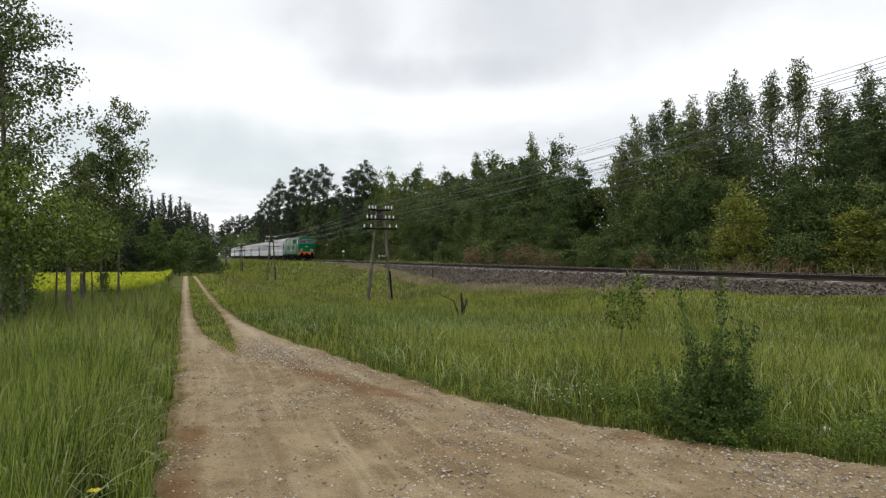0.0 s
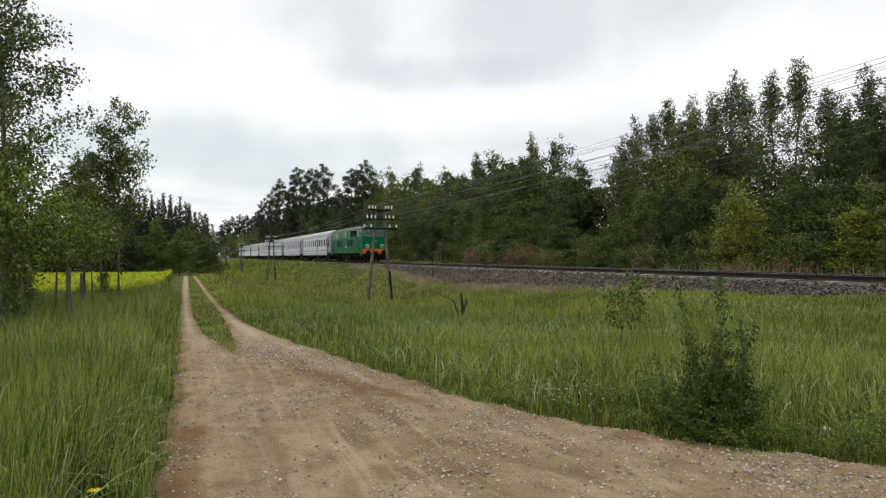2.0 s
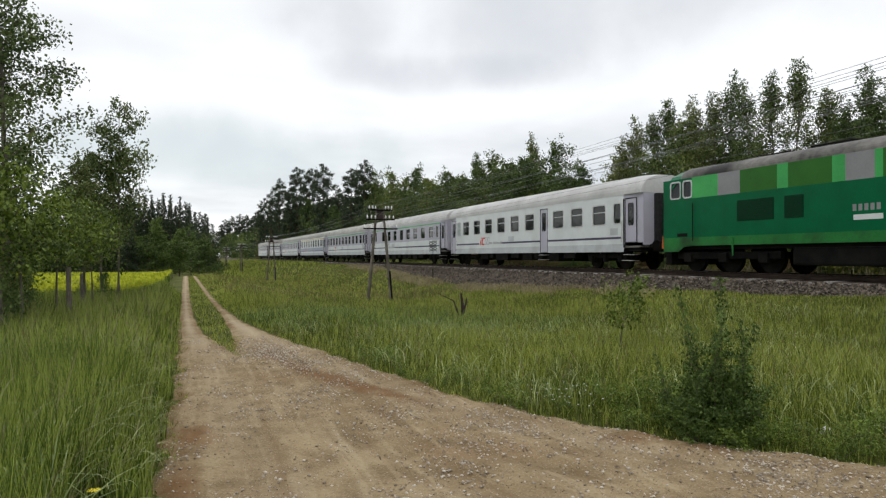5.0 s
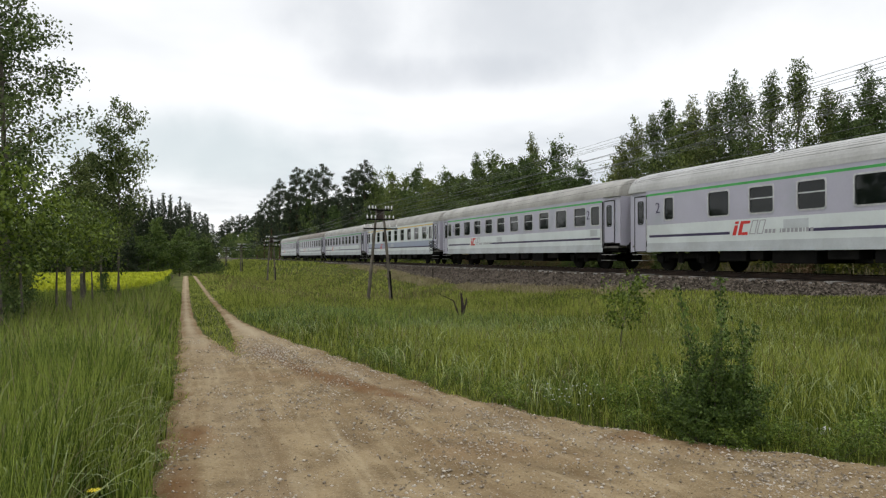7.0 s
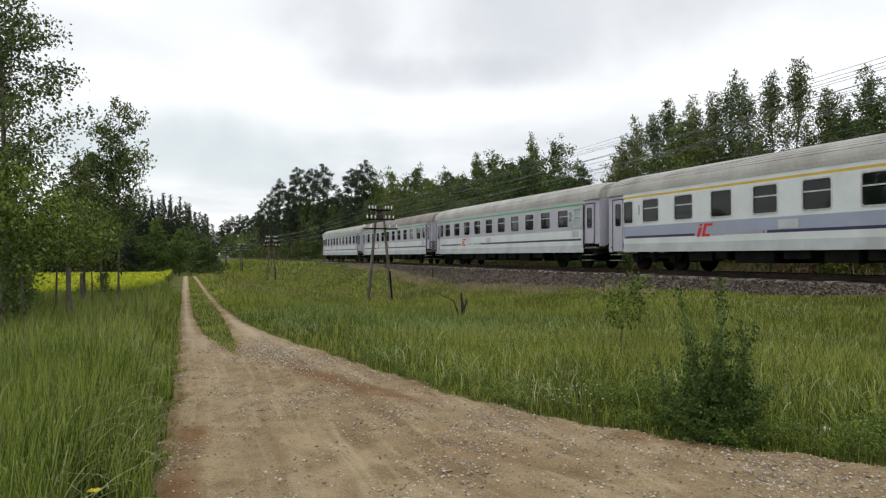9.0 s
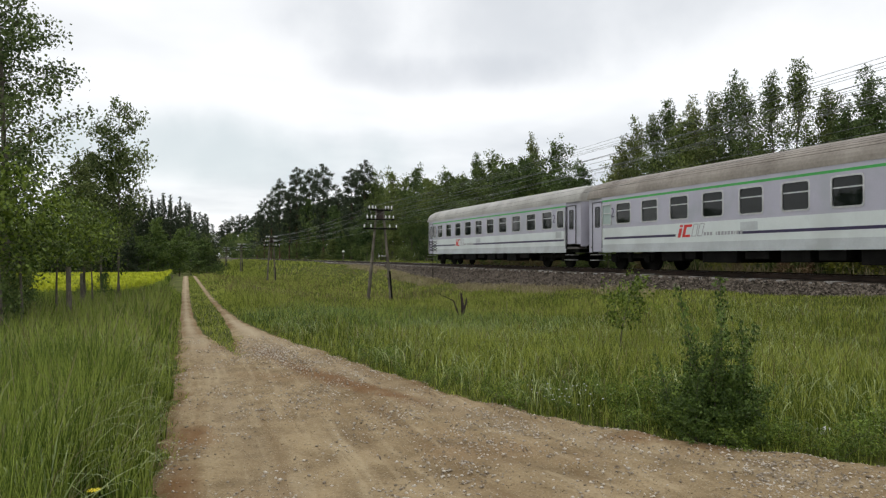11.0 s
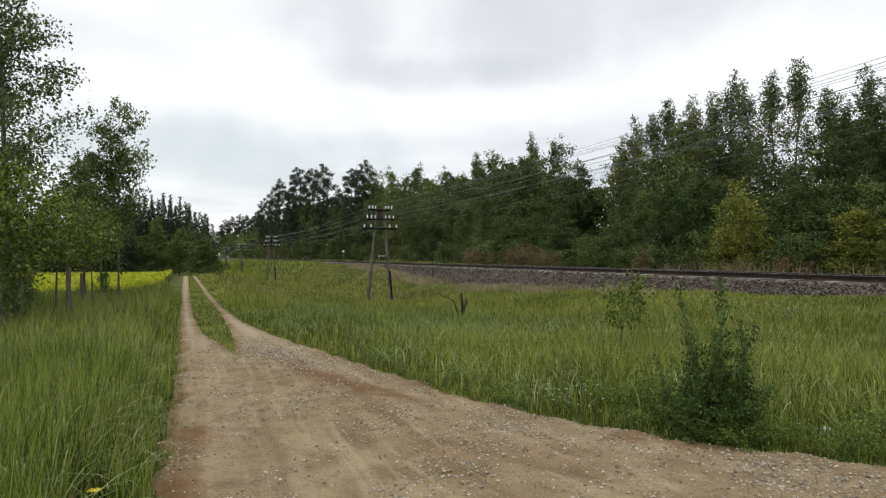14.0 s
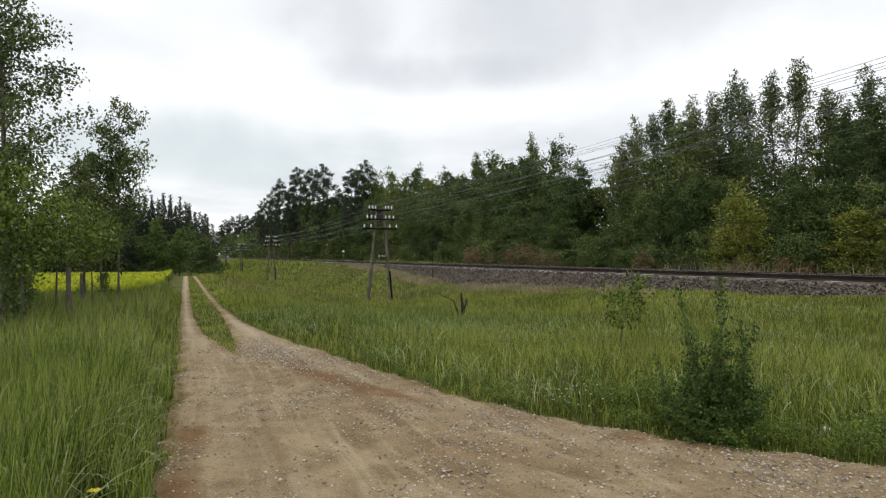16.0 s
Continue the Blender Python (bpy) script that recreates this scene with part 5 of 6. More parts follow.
def roof_mesh(half, width, eave, top, mat, ribs=(), dip=.22, rad=.9):
    """A vaulted roof with drawn-in ends; ribs: angles along the vault with raised seams."""
    sec = []
    for k in range(25):
        a = math.pi * (1 - k / 24)
        c, s = math.cos(a), math.sin(a)
        x = width * math.copysign(abs(c) ** .72, c)
        z = eave + (top - eave) * abs(s) ** .8
        sec.append((x, z))
    out = []
    for i, (x, z) in enumerate(sec):
        out.append((x, z))
        if i in ribs:
            n = sec[i + 1]
            for u, d in ((.25, 0), (.3, -.05), (.42, -.05), (.47, 0)):
                px, pz = x + (n[0] - x) * u, z + (n[1] - z) * u
                out.append((px * (1 + d * .35), pz + d * .55))
    ys = [(-half, .90, -dip * 1.3), (-half + .08, .97, -dip), (-half + .35, .98, -dip * .45), (-half + .9, 1, -dip * .1), (-half + 1.6, 1, 0), (half - 1.6, 1, 0), (half - .9, 1, -dip * .1), (half - .35, .98, -dip * .45), (half - .08, .97, -dip), (half, .90, -dip * 1.3)]
    v, k = [], len(out)
    for y, sx, dz in ys:
        for x, z in out:
            q = (z - eave) / (top - eave)
            v.append((x * (1 - (1 - sx) * q), y, z + dz * q))
    f = [(i * k + j, i * k + j + 1, (i + 1) * k + j + 1, (i + 1) * k + j) for i in range(len(ys) - 1) for j in range(k - 1)]
    f += [tuple(range(k))[::-1], tuple(range((len(ys) - 1) * k, len(ys) * k))]
    me = mesh_of("roof", v, f, mat)
    return me


DOOR_Y = 10.98


def door_mesh(low):
    bm = bmesh.new()
    add_box(bm, -.03, .03, -.42, .42, low + .02, 3.22, .015)
    return finish("door", bm, LILAC)


DOOR_GLASS = box("pane", -.038, -.03, -.17, .17, 2.05, 2.95, GLASS, .003)
DOOR_FRAME = frame_mesh(.38, .98, .03, .02, .06, RUBBER)


def seal_mesh(low):
    bm = bmesh.new()
    for y in (-.425, .425):
        add_box(bm, -.052, -.028, y - .012, y + .012, low + .04, 3.22)
    add_box(bm, -.052, -.028, -.425, .425, 3.20, 3.22)
    add_box(bm, -.05, -.03, -.425, .425, low, low + .03)
    return finish("seal", bm, RUBBER)


# the leading end's door stops above the steps, the trailing one reaches down over them
DOOR_LOW = {-1: 1.22, 1: .80}
DOORS = {s: (door_mesh(z), seal_mesh(z)) for s, z in DOOR_LOW.items()}
HANGER = finish("step_hanger", add_rod(bmesh.new(), (0, 0, .42), (0, 0, .98), .012, sides=5), BLACK)
STEP = box("step", -.16, .16, -.42, .42, -.012, .012, CHROME)
COACH_DX = 1.41


def number_mesh(text, size):
    cu = bpy.data.curves.new("class_number", "FONT")
    cu.body, cu.size, cu.extrude, cu.align_x, cu.offset = text, size, .003, "CENTER", -.004
    cu.materials.append(NAVY)
    return cu


def emblem(coach, y):
    """Slanted emblem blocks and a line of plain bars where the company's lettering stands."""
    def slab(name, y0, y1, z0, z1, lean, mat, label=""):
        # runs towards -y as the text does when seen from the road side
        v = [(-COACH_DX - .004, y - a - lean * (z - 1.42) / .5, z) for a, z in ((y0, z0), (y1, z0), (y1, z1), (y0, z1))]
        v += [(x + .003, yy, z) for x, yy, z in v]
        me = mesh_of(name, v, [(3, 2, 1, 0), (4, 5, 6, 7), (0, 1, 5, 4), (2, 3, 7, 6), (1, 2, 6, 5), (3, 0, 4, 7)], mat)
        part(name, me, coach, label)
    slab("emblem_block", 0, .17, 1.36, 1.72, .16, LOGO_RED, "slanted red emblem")
    slab("emblem_block", .0, .17, 1.77, 1.86, .16, LOGO_RED)
    slab("emblem_block", .26, .42, 1.36, 1.86, .16, LOGO_RED)
    slab("emblem_block", .42, .72, 1.36, 1.46, .16, LOGO_RED)
    slab("emblem_block", .42, .72, 1.76, 1.86, .16, LOGO_RED)
    for a, b, z0, z1 in ((.80, .84, 1.38, 1.87), (1.04, 1.08, 1.38, 1.87), (.84, 1.04, 1.84, 1.87), (.84, 1.04, 1.38, 1.41), (1.14, 1.18, 1.38, 1.87), (1.38, 1.42, 1.38, 1.87), (1.18, 1.38, 1.84, 1.87), (1.18, 1.38, 1.38, 1.41)):
        slab("emblem_outline", a, b, z0, z1, .16, LOGO_GREY, "thin grey emblem outline")
    a = 1.5
    for w in (.12, .12, .12, 0, .05, .14, .12, .1, .12, .12, .05, .12, .12):
        if w:
            slab("lettering_bar", a, a + w, 1.40, 1.53, .04, LOGO_GREY)
        a += w + .05 if w else .14


def coach(style):
    """One carriage, its nose to -y. style: windows, narrow windows, liveries."""
    c = tagged(new("passenger_coach"), label=style["label"], category="railway coach", group="coaches of the train")
    HALF = 11.8
    wz, wh = 2.57, style.get("wh", .96)
    mats = [LILAC, WHITE, LAVENDER, SILL, NAVY, style["line"], RUBBER]
    up, low = style["upper"], style["lower"]
    lo, hi = style["stripe"]
    brk = style["emblem"]
    def paint_at(y, z):
        if abs(y) > 10.5:
            return 0
        if z > 3.17 and style["line"] is not None and z < 3.26:
            return 5
        if z > 1.93:
            return up
        if 1.40 < z < 1.50 and abs(y) < 10.3 and not (brk is not None and brk - 3.2 < y < brk + .15):
            return 4
        if z < 1.16:
            return 3
        if style.get("lavband") and z < 1.50:
            return 1 if z < 1.40 else 2
        return low
    holes = [(y - .56, y + .56, wz - wh / 2, wz + wh / 2) for y in style["windows"]] + [(y - w / 2, y + w / 2, wz - wh / 2, wz + wh / 2) for y, w in style["narrow"]]
    holes += [(y - .45, y + .45, .8, 3.24) for y in style.get("doors", ())]
    cols = [-HALF, -10.5, -10.3, 10.3, 10.5, HALF] + ([brk - 3.2, brk + .15] if brk is not None else [])
    rows = [1.06, 1.16, 1.40, 1.50, 1.93, 3.17, 3.26, 3.42]
    for x in (-COACH_DX, COACH_DX):
        dh = [h for h in holes] + [(s * DOOR_Y - .44, s * DOOR_Y + .44, DOOR_LOW[s], 3.24) for s in (-1, 1)]
        side = side_wall(x, cols, rows, dh, paint_at, mats)
        for v in side.vertices:
            if v.co.y < -10.51 and v.co.z < 1.22:
                v.co.z = 1.22
            v.co.x *= 1 - .028 * (abs(v.co.y) > 10.51) - .055 * max(0, abs(v.co.y) - 10.5) / 1.3
        part("body_side", side, c, "painted steel carriage side")
        for s in (-1, 1):
            # black strip puts the shade of the recess beside the door into the shape
            part("door_pillar", box("door_pillar", min(x * .93, x * 1.004), max(x * .93, x * 1.004), s * 10.5 - .03, s * 10.5 + .03, 1.0, 3.2, RUBBER), c, "black strip for the shade in the door recess")
            rail = rod("handrail", (x * 1.03, s * 10.42, 1.25), (x * 1.03, s * 10.42, 2.2), .018, CHROME, sides=6)
            part("handrail", rail, c, "bright grab rail")
        for i, y in enumerate(style["windows"]):
            window_unit(c, x, y, wz, 1.12, wh, style["bars"][i % len(style["bars"])], (1, -1, 0)[i % 3] if x < 0 else 0)
        for y, w in style["narrow"]:
            frost = y in style.get("frost", ())
            window_unit(c, x, y, wz, w, wh, .05 if frost else None, 0, FROST if frost else None)
        for y in [s * DOOR_Y for s in (-1, 1)] + list(style.get("doors", ())):
            turn = Matrix.Rotation(0 if x < 0 else math.pi, 4, "Z")
            leaf, seal = DOORS[-1 if y < -5 else 1]
            d = part("door", leaf, c, "folding entrance door", at=Matrix.Translation((x * (.965 if abs(y) < 10 else .935), y, 0)) @ turn)
            part("seal", seal, d, "black rubber door seal")
            part("pane", DOOR_GLASS, d)
            part("frame", DOOR_FRAME, d, at=Matrix.Translation((-.032, 0, 2.5)))
            for dy in (-.4, .4):
                part("step_hanger", HANGER, c, "", at=Matrix.Translation((x * .97, y + dy, 0)))
            for z, o in ((.42, .0), (.68, .04)):
                part("step", STEP, c, "bright metal footstep", at=Matrix.Translation((x * (.98 - o), y, z)))
    for s in (-1, 1):
        bm = bmesh.new()
        add_box(bm, -1.27, 1.27, s * (HALF - .04) - .04, s * (HALF - .04) + .04, 1.1, 3.39, .02)
        part("end_wall", finish("end_wall", bm, LILAC), c)
        bm = bmesh.new()
        for k in range(5):
            y = s * (HALF + .05 + .075 * k)
            add_box(bm, -.72 - .03 * (k % 2), .72 + .03 * (k % 2), y - .03, y + .03, 1.1, 3.35 + .03 * (k % 2))
        part("gangway_bellows", finish("bellows", bm, RUBBER), c, "black rubber gangway bellows")
        for bx in (-.87, .87):
            bm = add_rod(bmesh.new(), (bx, s * HALF, 1.06), (bx, s * (HALF + .38), 1.06), .09, sides=10)
            add_rod(bm, (bx, s * (HALF + .35), 1.06), (bx, s * (HALF + .4), 1.06), .24, sides=16)
            part("buffer", finish("buffer", bm, BLACK), c)
    part("roof", roof_mesh(HALF, COACH_DX + .012, 3.40, 4.30, style["roof"], style["ribs"], .07), c, style["roof_label"])
    # inside and underneath
    bm = bmesh.new()
    add_box(bm, -1.33, 1.33, -11.6, 11.6, 1.0, 1.08)
    add_box(bm, .35, .39, -9.3, 9.3, 1.08, 3.3)
    for k in range(11):
        y = -9.2 + k * 1.84
        add_box(bm, -1.3, .35, y - .05, y + .05, 1.08, 3.3)
        for d in (-.3, .3):
            add_box(bm, -1.25, .3, y + d - .12, y + d + .12, 1.08, 2.35)
    part("interior", finish("interior", bm, LINING), c, "dim compartment walls and seats")
    bm = bmesh.new()
    add_box(bm, -1.2, 1.2, -11.5, 11.5, .84, .98)
    for y0, y1, w, z in style["boxes"]:
        add_box(bm, -1.3, -1.3 + w, y0, y1, z, .9, .03)
        add_box(bm, 1.3 - w, 1.3, y0, y1, z, .9, .03)
    part("underframe", finish("underframe", bm, BLACK), c, "black underframe with equipment boxes")
    for y in (-8.6, 8.6):
        add_bogie(c, y)
    if style["number"]:
        for y in style["number_at"]:
            t = new("class_number", number_mesh(style["number"], .64))
            t.parent = c
            t.matrix_basis = Matrix.Translation((-COACH_DX - .006, y, 2.42)) @ Matrix.Rotation(-math.pi / 2, 4, "Z") @ Matrix.Rotation(math.pi / 2, 4, "X")
    if brk is not None:
        emblem(c, brk)
    for y, w, z0, z1 in style.get("hatches", ()):
        part("hatch", box("hatch", -COACH_DX - .012, -COACH_DX + .01, y - w / 2, y + w / 2, z0, z1, SILL, .004), c, "grey service hatch")
    return c


Y_WINDOWS = [8.77 - 1.917 * i for i in range(10)]
BOXES = ((-6.1, -4.9, .5, .5), (-4.4, -3.1, .9, .34), (-2.6, -1.6, .6, .46), (-1.3, -.1, .7, .4), (.4, 1.5, .6, .5), (1.9, 3.7, .9, .36), (4.1, 4.7, .5, .48), (4.9, 6.2, .6, .42))
BASE = dict(upper=0, lower=1, line=LINE_GREEN, stripe=(1.4, 1.5), emblem=5.35, roof=ROOF_GREY, ribs=(), roof_label="smooth grey vaulted roof", windows=Y_WINDOWS, narrow=[(10.1, .76), (-9.92, .74)],
            bars=(.12,), boxes=BOXES, number="2", number_at=(-9.24, 9.62), hatches=((1.2, .8, 1.53, 1.83), (-9.75, .6, 1.58, 1.9)), label="white and lilac passenger coach with a green line")
RIBS = (3, 4, 5, 6, 8, 10)
STYLES = [
    {**BASE, "line": WHITE, "upper": 1, "emblem": 6.0, "roof": ROOF_PALE, "roof_label": "pale grey vaulted roof", "windows": [-8.5, -6.45, -4.55, -1.25, .7, 2.65, 4.6, 6.55, 8.5], "narrow": [(-10.0, .6), (9.85, .6)], "doors": (-2.95,), "frost": (9.85,), "number": "",
     "label": "white passenger coach with an extra middle door"},
    {**BASE, "emblem": 5.41, "roof": ROOF_PALE, "ribs": RIBS, "roof_label": "pale ribbed roof", "windows": [6.14 - 2.073 * i for i in range(8)], "narrow": [(9.0, .62), (-9.82, .6)], "bars": (None, .05, .08, None, .05, .05, None, .12), "number_at": (-9.23, 9.72),
     "hatches": ((2.6, 1.0, 1.53, 1.83), (-9.25, .55, 1.72, 2.0)), "label": "lilac and white ribbed-roof passenger coach with a green line"},
    {**BASE, "number_at": (-9.23, 9.3), "emblem": 5.92, "windows": [8.5 - 1.885 * i for i in range(10)], "narrow": [(10.05, .76), (-9.87, .79)], "bars": (.12, None, .12, .12, .1, .12, .05, .12, None, .05)},
    {**BASE, "upper": 1, "lower": 2, "line": LINE_YELLOW, "lavband": True, "roof": ROOF_GREY, "ribs": RIBS, "roof_label": "ribbed grey roof", "windows": [8.5 - 2.107 * i for i in range(9)], "narrow": [(10.1, .72), (-9.9, .78)], "number": "1", "number_at": (-9.19, 9.3), "emblem": 5.58,
     "wh": 1.02, "bars": (.1, .1, None, .1, .1, .1, None, .1, .1), "label": "white and lavender first-class coach with a yellow line"},
    {**BASE, "emblem": 5.9, "frost": (-9.92,), "label": "white and lilac coach with a pale frosted end window"},
    {**BASE, "roof": ROOF_BROWN, "ribs": RIBS, "roof_label": "ribbed brown grimy roof", "frost": (10.1,), "emblem": 5.0, "label": "white and lilac coach with a grimy ribbed roof"},
    {**BASE, "label": "last white and lilac passenger coach with a green line"},
]


# ---- the locomotive ----
def locomotive():
    c = tagged(new("diesel_locomotive"), label="green diesel locomotive with an orange buffer beam", category="locomotive")
    W, H = 1.42, 8.75
    mats = [LOCO_GREEN, LOCO_LIGHT, LOCO_MID, LOCO_GREY, GRILLE, BLACK, LOCO_SILL]
    bands = [(6.9, 5.65, 1), (5.65, 4.55, 3), (4.55, 2.9, 2), (2.9, 2.45, 1), (2.45, .8, 2), (.8, .35, 1), (.35, -.6, 3), (-.6, -.85, 1), (-.85, -2.3, 2), (-2.3, -2.75, 1), (-6.05, -7.05, 1)]
    openings = [(-4.22, -2.75, 2.92, 3.62), (-6.05, -4.36, 2.92, 3.62), (-7.68, -7.18, 2.92, 3.60), (-8.35, -7.80, 2.92, 3.60), (7.05, 7.55, 2.92, 3.60), (7.7, 8.3, 2.92, 3.6)]
    def paint_at(y, z):
        if z < 1.35:
            return 6
        if z > 2.88:
            for a, b, m in bands:
                if b < y < a:
                    return m
            return 1 if abs(y) < 7.05 else 0
        return 0
    cols = [-H, -7.05, 7.0, H] + [b[0] for b in bands] + [b[1] for b in bands]
    for x in (-W, W):
        part("body_side", side_wall(x, cols, [1.02, 1.35, 2.88, 3.70], openings, paint_at, mats, .1), c, "two-tone green side panels")
        for y0, y1, z0, z1 in openings:
            if abs(y0 + y1) > 12.5:
                window_unit(c, x, (y0 + y1) / 2, (z0 + z1) / 2, y1 - y0, z1 - z0, None)
        for y0, y1 in ((3.03, 4.69), (1.84, 2.6), (-2.04, -1.29), (-4.14, -2.5)):
            bm = bmesh.new()
            s = -1 if x < 0 else 1
            add_box(bm, min(x, x + s * .008), max(x, x + s * .008), y0, y1, 1.86, 2.61)
            for k in range(9):
                z = 1.9 + k * .08
                add_box(bm, min(x, x + s * .02), max(x, x + s * .02), y0 + .03, y1 - .03, z, z + .045)
            part("grille", finish("grille", bm, GRILLE), c, "dark green louvred grille")
        for y in (-6.98, 6.95):
            bm = bmesh.new()
            s = -1 if x < 0 else 1
            add_rod(bm, (x + s * .05, y, 1.2), (x + s * .05, y, 2.7), .018)
            part("handrail", finish("handrail", bm, BLACK), c)
        # deeper skirt under the cabs, cut away towards the bogie
        for e in (-1, 1):
            v = []
            for xx in (x, x * .97):
                v += [(xx, e * y, z) for y, z in ((7.0, 1.02), (7.5, .98), (7.85, .78), (H, .78), (H, 1.03), (7.0, 1.03))]
            f = [tuple(range(6)), tuple(range(6, 12))[::-1]] + [(i, (i + 1) % 6, 6 + (i + 1) % 6, 6 + i) for i in range(6)]
            part("skirt", mesh_of("skirt", v, f, LOCO_SILL), c, "light green skirt")
            # flat black plate in place of a hollow: the foothold's shade as colour
            part("step_recess", box("step_recess", min(x, x * 1.004), max(x, x * 1.004), e * 7.6 - .3, e * 7.6 + .3, 1.38, 1.52, BLACK), c)
    # roof: flat vault with sooty middle
    part("roof", roof_mesh(7.7, W, 3.68, 4.2, ROOF_SOOT, (), .0), c, "grey sooty roof")
    bm = bmesh.new()
    for y0, y1, w, z in ((-5.9, -2.6, 1.0, 4.24), (-1.8, -.5, .5, 4.32), (.6, 2.2, .7, 4.26), (3.0, 4.5, .7, 4.24)):
        add_box(bm, -w, w, y0, y1, 4.05, z, .04)
    part("roof_hatches", finish("roof_hatches", bm, BLACK), c, "sooty black roof hatches and fan covers")
    # cab fronts
    for e in (-1, 1):
        # front skin, slightly pointed in plan, in three strips
        def row(y, z, wx):
            return [(-wx, e * (y - .10), z), (-wx * .5, e * y, z), (0, e * (y + .03), z), (wx * .5, e * y, z), (wx, e * (y - .10), z)]
        rings = [row(H + .10, 1.02, W), row(H + .12, 1.45, W), row(H + .12, 2.86, W), row(H - .25, 3.66, W * .94)]
        vv = [p for r_ in rings for p in r_]
        ff = [(i * 5 + j, i * 5 + j + 1, (i + 1) * 5 + j + 1, (i + 1) * 5 + j) for i in range(3) for j in range(4)]
        part("cab_front", mesh_of("cab_front", vv, ff, LOCO_GREEN), c, "dark green cab front")
        # gabled brow over the windscreens
        crest = [(-W * .96, 3.64), (-W * .8, 3.86), (-.55, 4.13), (0, 4.2), (.55, 4.13), (W * .8, 3.86), (W * .96, 3.64)]
        vb = [(x, e * (H - .24), z) for x, z in crest] + [(x, e * 7.45, z + .03) for x, z in crest]
        fb = [tuple(range(7))] + [(i, i + 1, 8 + i, 7 + i) for i in range(6)]
        part("cab_roof", mesh_of("cab_roof", vb, fb, LOCO_GREEN), c, "green gabled cab brow")
        # sides of the sloping front
        for x in (-1, 1):
            part("cab_corner", mesh_of("cab_corner", [(x * W, e * (H - .0), 1.02), (x * W, e * (H + .02), 2.86), (x * W * .94, e * (H - .35), 3.66), (x * W, e * (H - 1.0), 3.70), (x * W, e * (H - .05), 2.88)], [(0, 1, 2, 3, 4)], LOCO_GREEN), c)
            a, b = .07, 1.22
            pts = []
            for px, q in ((a, .06), (b, .06), (b * .95, .94), (a, .94)):
                y = (H + .12) * (1 - q) + (H - .25) * q + .06 - (.13 * max(0, px - W * .5) / (W * .5) - .03 * max(0, 1 - px / (W * .5)))
                pts.append((x * px, e * y, 2.86 * (1 - q) + 3.66 * q))
            part("windscreen", mesh_of("windscreen", pts, [(0, 1, 2, 3)], GLASS_CAB), c, "dark sloping windscreen")
            bm = bmesh.new()
            for i in range(4):
                add_rod(bm, Vector(pts[i]), Vector(pts[(i + 1) % 4]), .016, sides=6)
            part("windscreen_frame", finish("windscreen_frame", bm, LOCO_GREY), c)
            yl = H + .09
            lamp = part("headlight", finish("headlight", add_rod(bmesh.new(), (x * .85, e * (yl - .1), 1.76), (x * .85, e * (yl + .07), 1.76), .15, .15, 20), BLACK), c, "round headlight with a white ring")
            bm = bmesh.new()
            ring_v = []
            for k in range(24):
                an = k * math.tau / 24
                for r_, d in ((.225, -.02), (.22, .07), (.18, .09), (.17, .02)):
                    ring_v.append((x * .85 + r_ * math.cos(an), e * (yl + d), 1.76 + r_ * math.sin(an)))
            rf = [(4 * k + j, 4 * k + j + 1, 4 * ((k + 1) % 24) + j + 1, 4 * ((k + 1) % 24) + j) for k in range(24) for j in range(3)]
            part("ring", mesh_of("ring", ring_v, rf, WHITE, smooth=False), lamp, "white painted ring")
            part("lens", finish("lens", add_rod(bmesh.new(), (x * .85, e * (yl + .06), 1.76), (x * .85, e * (yl + .085), 1.76), .165, .12, 16), GLASS_LAMP), lamp)
            bm = add_rod(bmesh.new(), (x * .87, e * (H + .05), 1.06), (x * .87, e * (H + .6), 1.06), .12, sides=12)
            add_rod(bm, (x * .87, e * (H + .6), 1.06), (x * .87, e * (H + .66), 1.06), .26, sides=20)
            part("buffer", finish("buffer", bm, BLACK), c, "black round buffer")
        part("headlight", finish("headlight", add_rod(bmesh.new(), (0, e * (H - .5), 4.05), (0, e * (H - .12), 4.05), .17, .17, 16), LOCO_GREEN), c, "top headlight")
        part("lens", finish("lens", add_rod(bmesh.new(), (0, e * (H - .12), 4.05), (0, e * (H - .09), 4.05), .14, .11, 16), GLASS_LAMP), c)
        part("horn", finish("horn", add_rod(bmesh.new(), (.3, e * (H - .6), 4.22), (.3, e * (H - .2), 4.26), .03, .09, 10), BLACK), c)
        part("buffer_beam", box("buffer_beam", -1.38, 1.38, min(e * (H - .02), e * (H + .16)), max(e * (H - .02), e * (H + .16)), .92, 1.46, LOCO_ORANGE, .015), c, "orange buffer beam")
        bm = bmesh.new()
        add_box(bm, -.22, .22, min(e * H, e * (H + .45)), max(e * H, e * (H + .45)), .85, 1.2, .03)
        for hx in (-.45, -.3, .3, .45, 1.1, -1.1):
            add_rod(bm, (hx, e * (H + .2), 1.1), (hx * 1.02, e * (H + .26), .55), .035)
        add_box(bm, -1.25, 1.25, min(e * (H - .3), e * (H + .05)), max(e * (H - .3), e * (H + .05)), .25, .95, .02)
        part("coupling", finish("coupling", bm, BLACK), c, "black coupling, hoses and rail guard")
        for k in range(7):
            part("lettering_bar", box("lettering_bar", -.30 + .09 * k - .03, -.30 + .09 * k + .03, min(e * (H + .15), e * (H + .16)), max(e * (H + .15), e * (H + .16)), 2.28, 2.38, LOGO_PINK), c)
    for k in range(5):
        part("lettering_bar", box("lettering_bar", -W - .006, -W, .05 - .19 * k - .06, .05 - .19 * k + .06, 1.95, 2.15, LOCO_GREY), c)
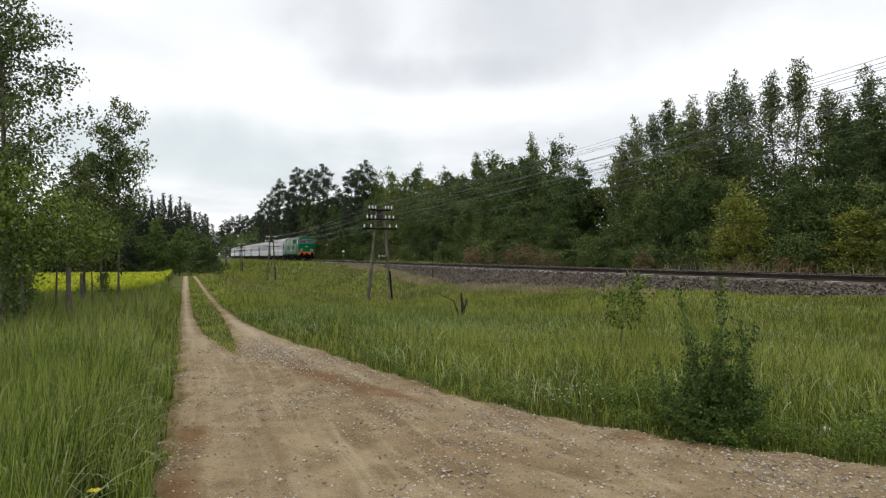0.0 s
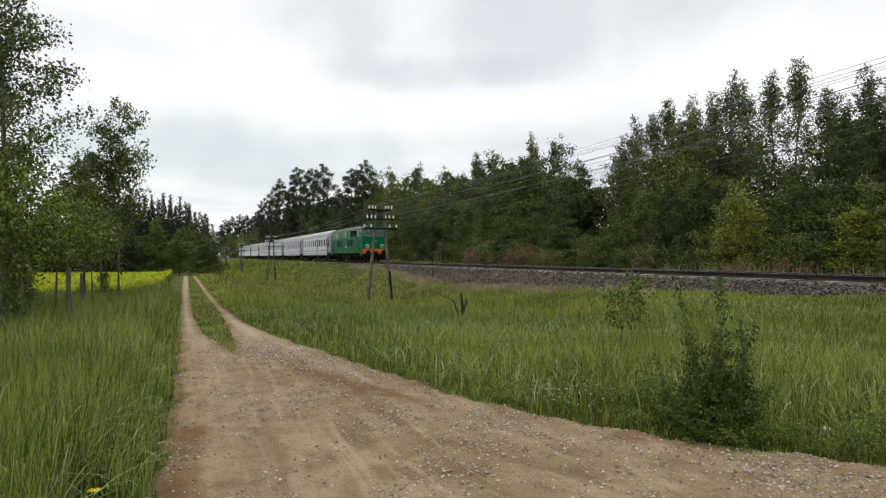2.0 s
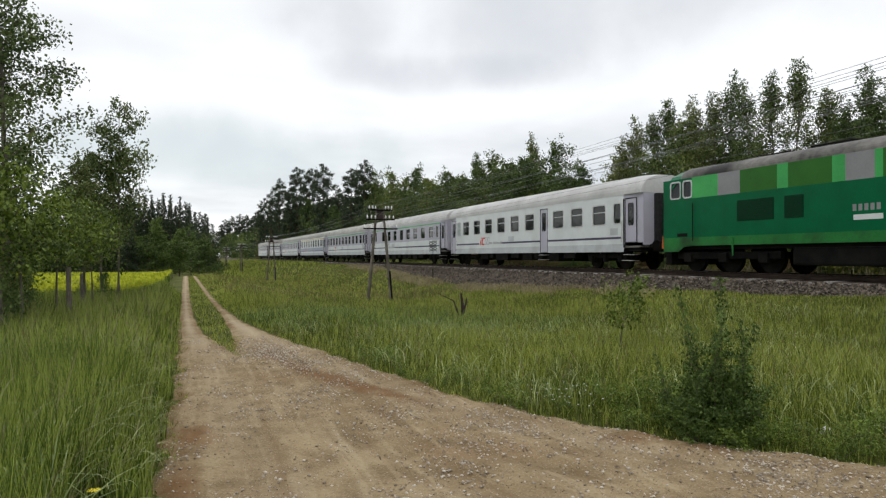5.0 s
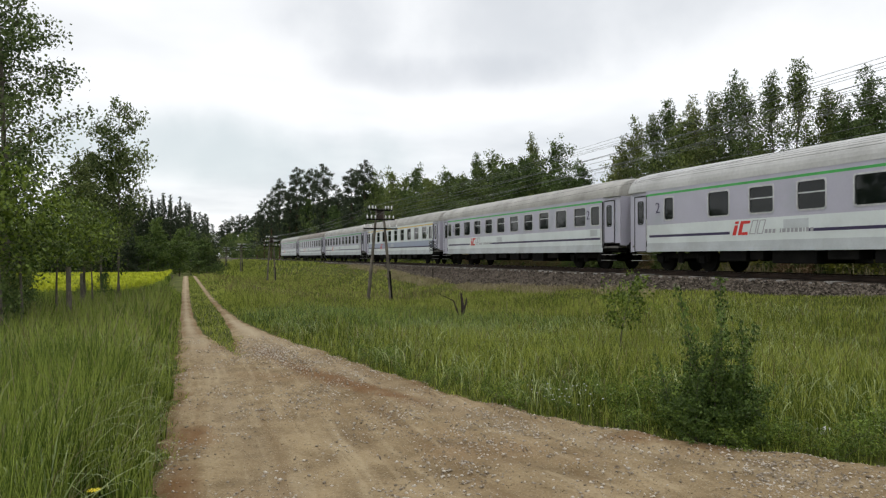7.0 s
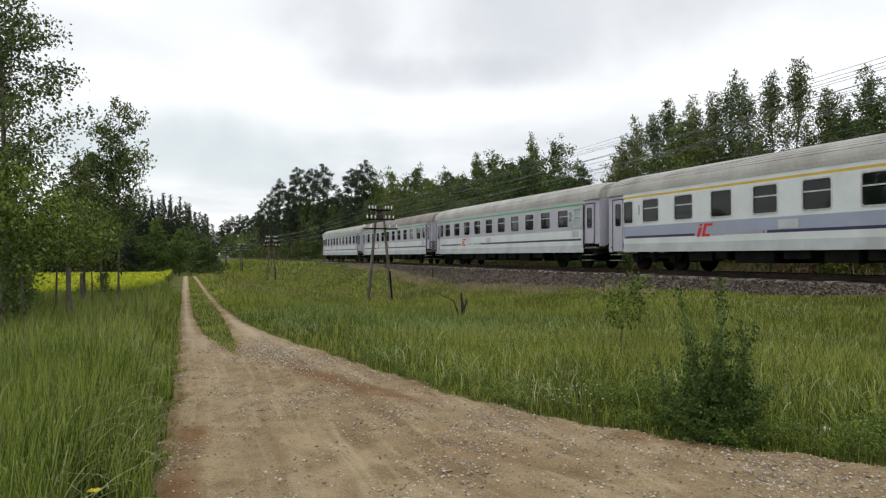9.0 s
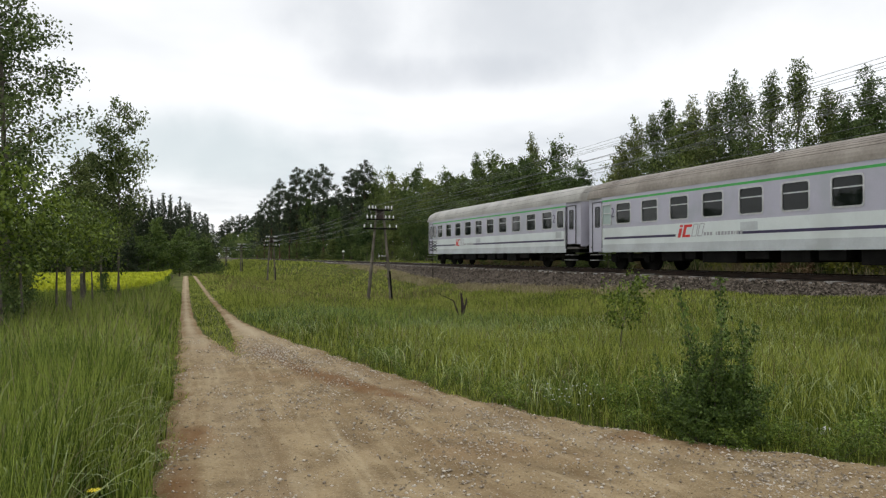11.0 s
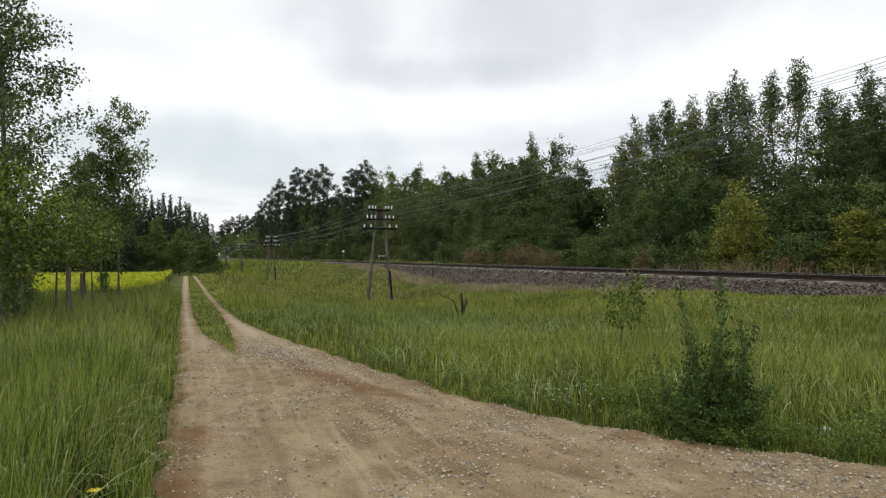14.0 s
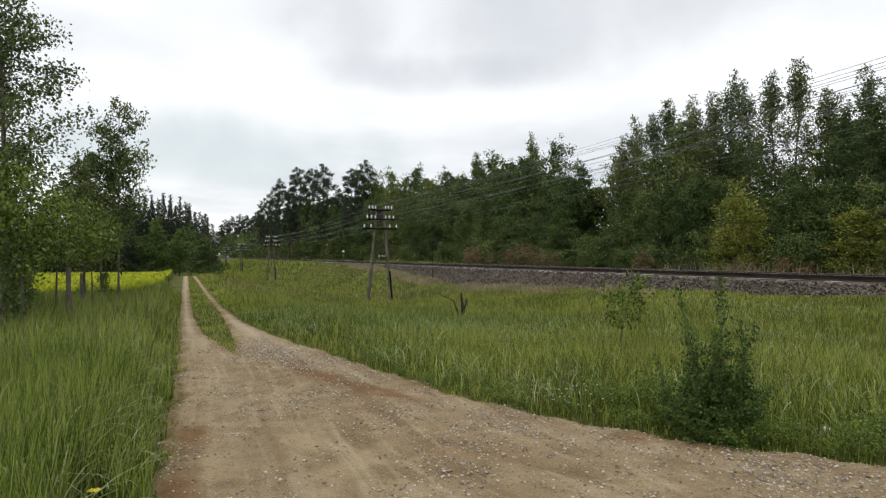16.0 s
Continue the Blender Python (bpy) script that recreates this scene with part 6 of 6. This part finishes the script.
    part("plate", box("plate", -W - .012, -W, -.85, .08, 1.68, 1.84, WHITE, .003), c, "small white plate")
    # machinery seen through the openings, floor, tanks
    bm = bmesh.new()
    add_box(bm, -1.3, 1.3, -8.6, 8.6, 1.02, 1.12)
    add_box(bm, -.7, .7, -6.2, 6.2, 1.12, 3.2, .05)
    for e in (-1, 1):
        add_box(bm, -1.36, 1.36, e * 7.0 - .04, e * 7.0 + .04, 1.1, 3.66)
        add_box(bm, -1.2, 1.2, e * 8.2 - .25, e * 8.2 + .25, 1.1, 2.6)
    part("engine_room", finish("engine_room", bm, LINING), c, "dim engine room")
    bm = bmesh.new()
    add_box(bm, -1.25, 1.25, -8.6, 8.6, .88, 1.02)
    add_box(bm, -1.3, 1.3, -2.4, 2.4, .3, .9, .08)
    for y in (-5.6, 5.6):
        for s in (-1, 1):
            add_box(bm, s * 1.08 - .08, s * 1.08 + .08, y - 2.6, y + 2.6, .5, .78, .03)
            for d in (-1.9, 0, 1.9):
                add_box(bm, s * 1.12 - .14, s * 1.12 + .14, y + d - .2, y + d + .2, .38, .72, .03)
    part("underframe", finish("underframe", bm, BLACK), c, "black frame, tank and bogies")
    for y in (-5.6, 5.6):
        for d in (-1.9, 0, 1.9):
            for s in (-1, 1):
                part("wheel", LOCO_WHEEL, c, at=Matrix.Translation((s * .755, y + d, .55)) @ Matrix.Rotation(0 if s < 0 else math.pi, 4, "Z"))
    for y in (4.9, -5.0):
        bm = add_rod(bmesh.new(), (-W - .03, y, 1.3), (-W - .03, y - .02, .62), .05, .02, 6)
        part("sand_pipe", finish("sand_pipe", bm, LOCO_SILL), c)
    return c


LOGO_PINK = paint("pale_lettering", (0.55, 0.42, 0.40), 0.5)
GLASS_CAB = glazing("cab_glass", (0.03, 0.034, 0.038), 1.0)
LOCO = locomotive()
COACHES = [coach(s) for s in STYLES]


def shorten(things, s, round_parts):
    """Bring the bodies to their true length along the track, wheels left round."""
    done = set()
    for thing in things:
        for ob in thing.children_recursive:
            ob.location.y *= s
            if ob.type == "MESH" and ob.data not in round_parts and ob.data.name not in done:
                done.add(ob.data.name)
                ob.data.transform(Matrix.Diagonal((1, s, 1, 1)))


shorten(COACHES, .955, (WHEEL,))
shorten([LOCO], .975, (LOCO_WHEEL,))


def loco_at(t):
    """Middle of the locomotive along the track at t seconds."""
    return 126.4 - SPEED * t


def motions():
    times = [0.0, 0.1] + [float(k) for k in range(1, 16)] + [15.9, 16.0]
    walk(LOCO, [(t, pose(TRACK_X, loco_at(t), RAIL_Z)) for t in times])
    for k, c in enumerate(COACHES):
        walk(c, [(t, pose(TRACK_X, loco_at(t) + 21.28 + PITCH * k, RAIL_Z)) for t in times])


motions()
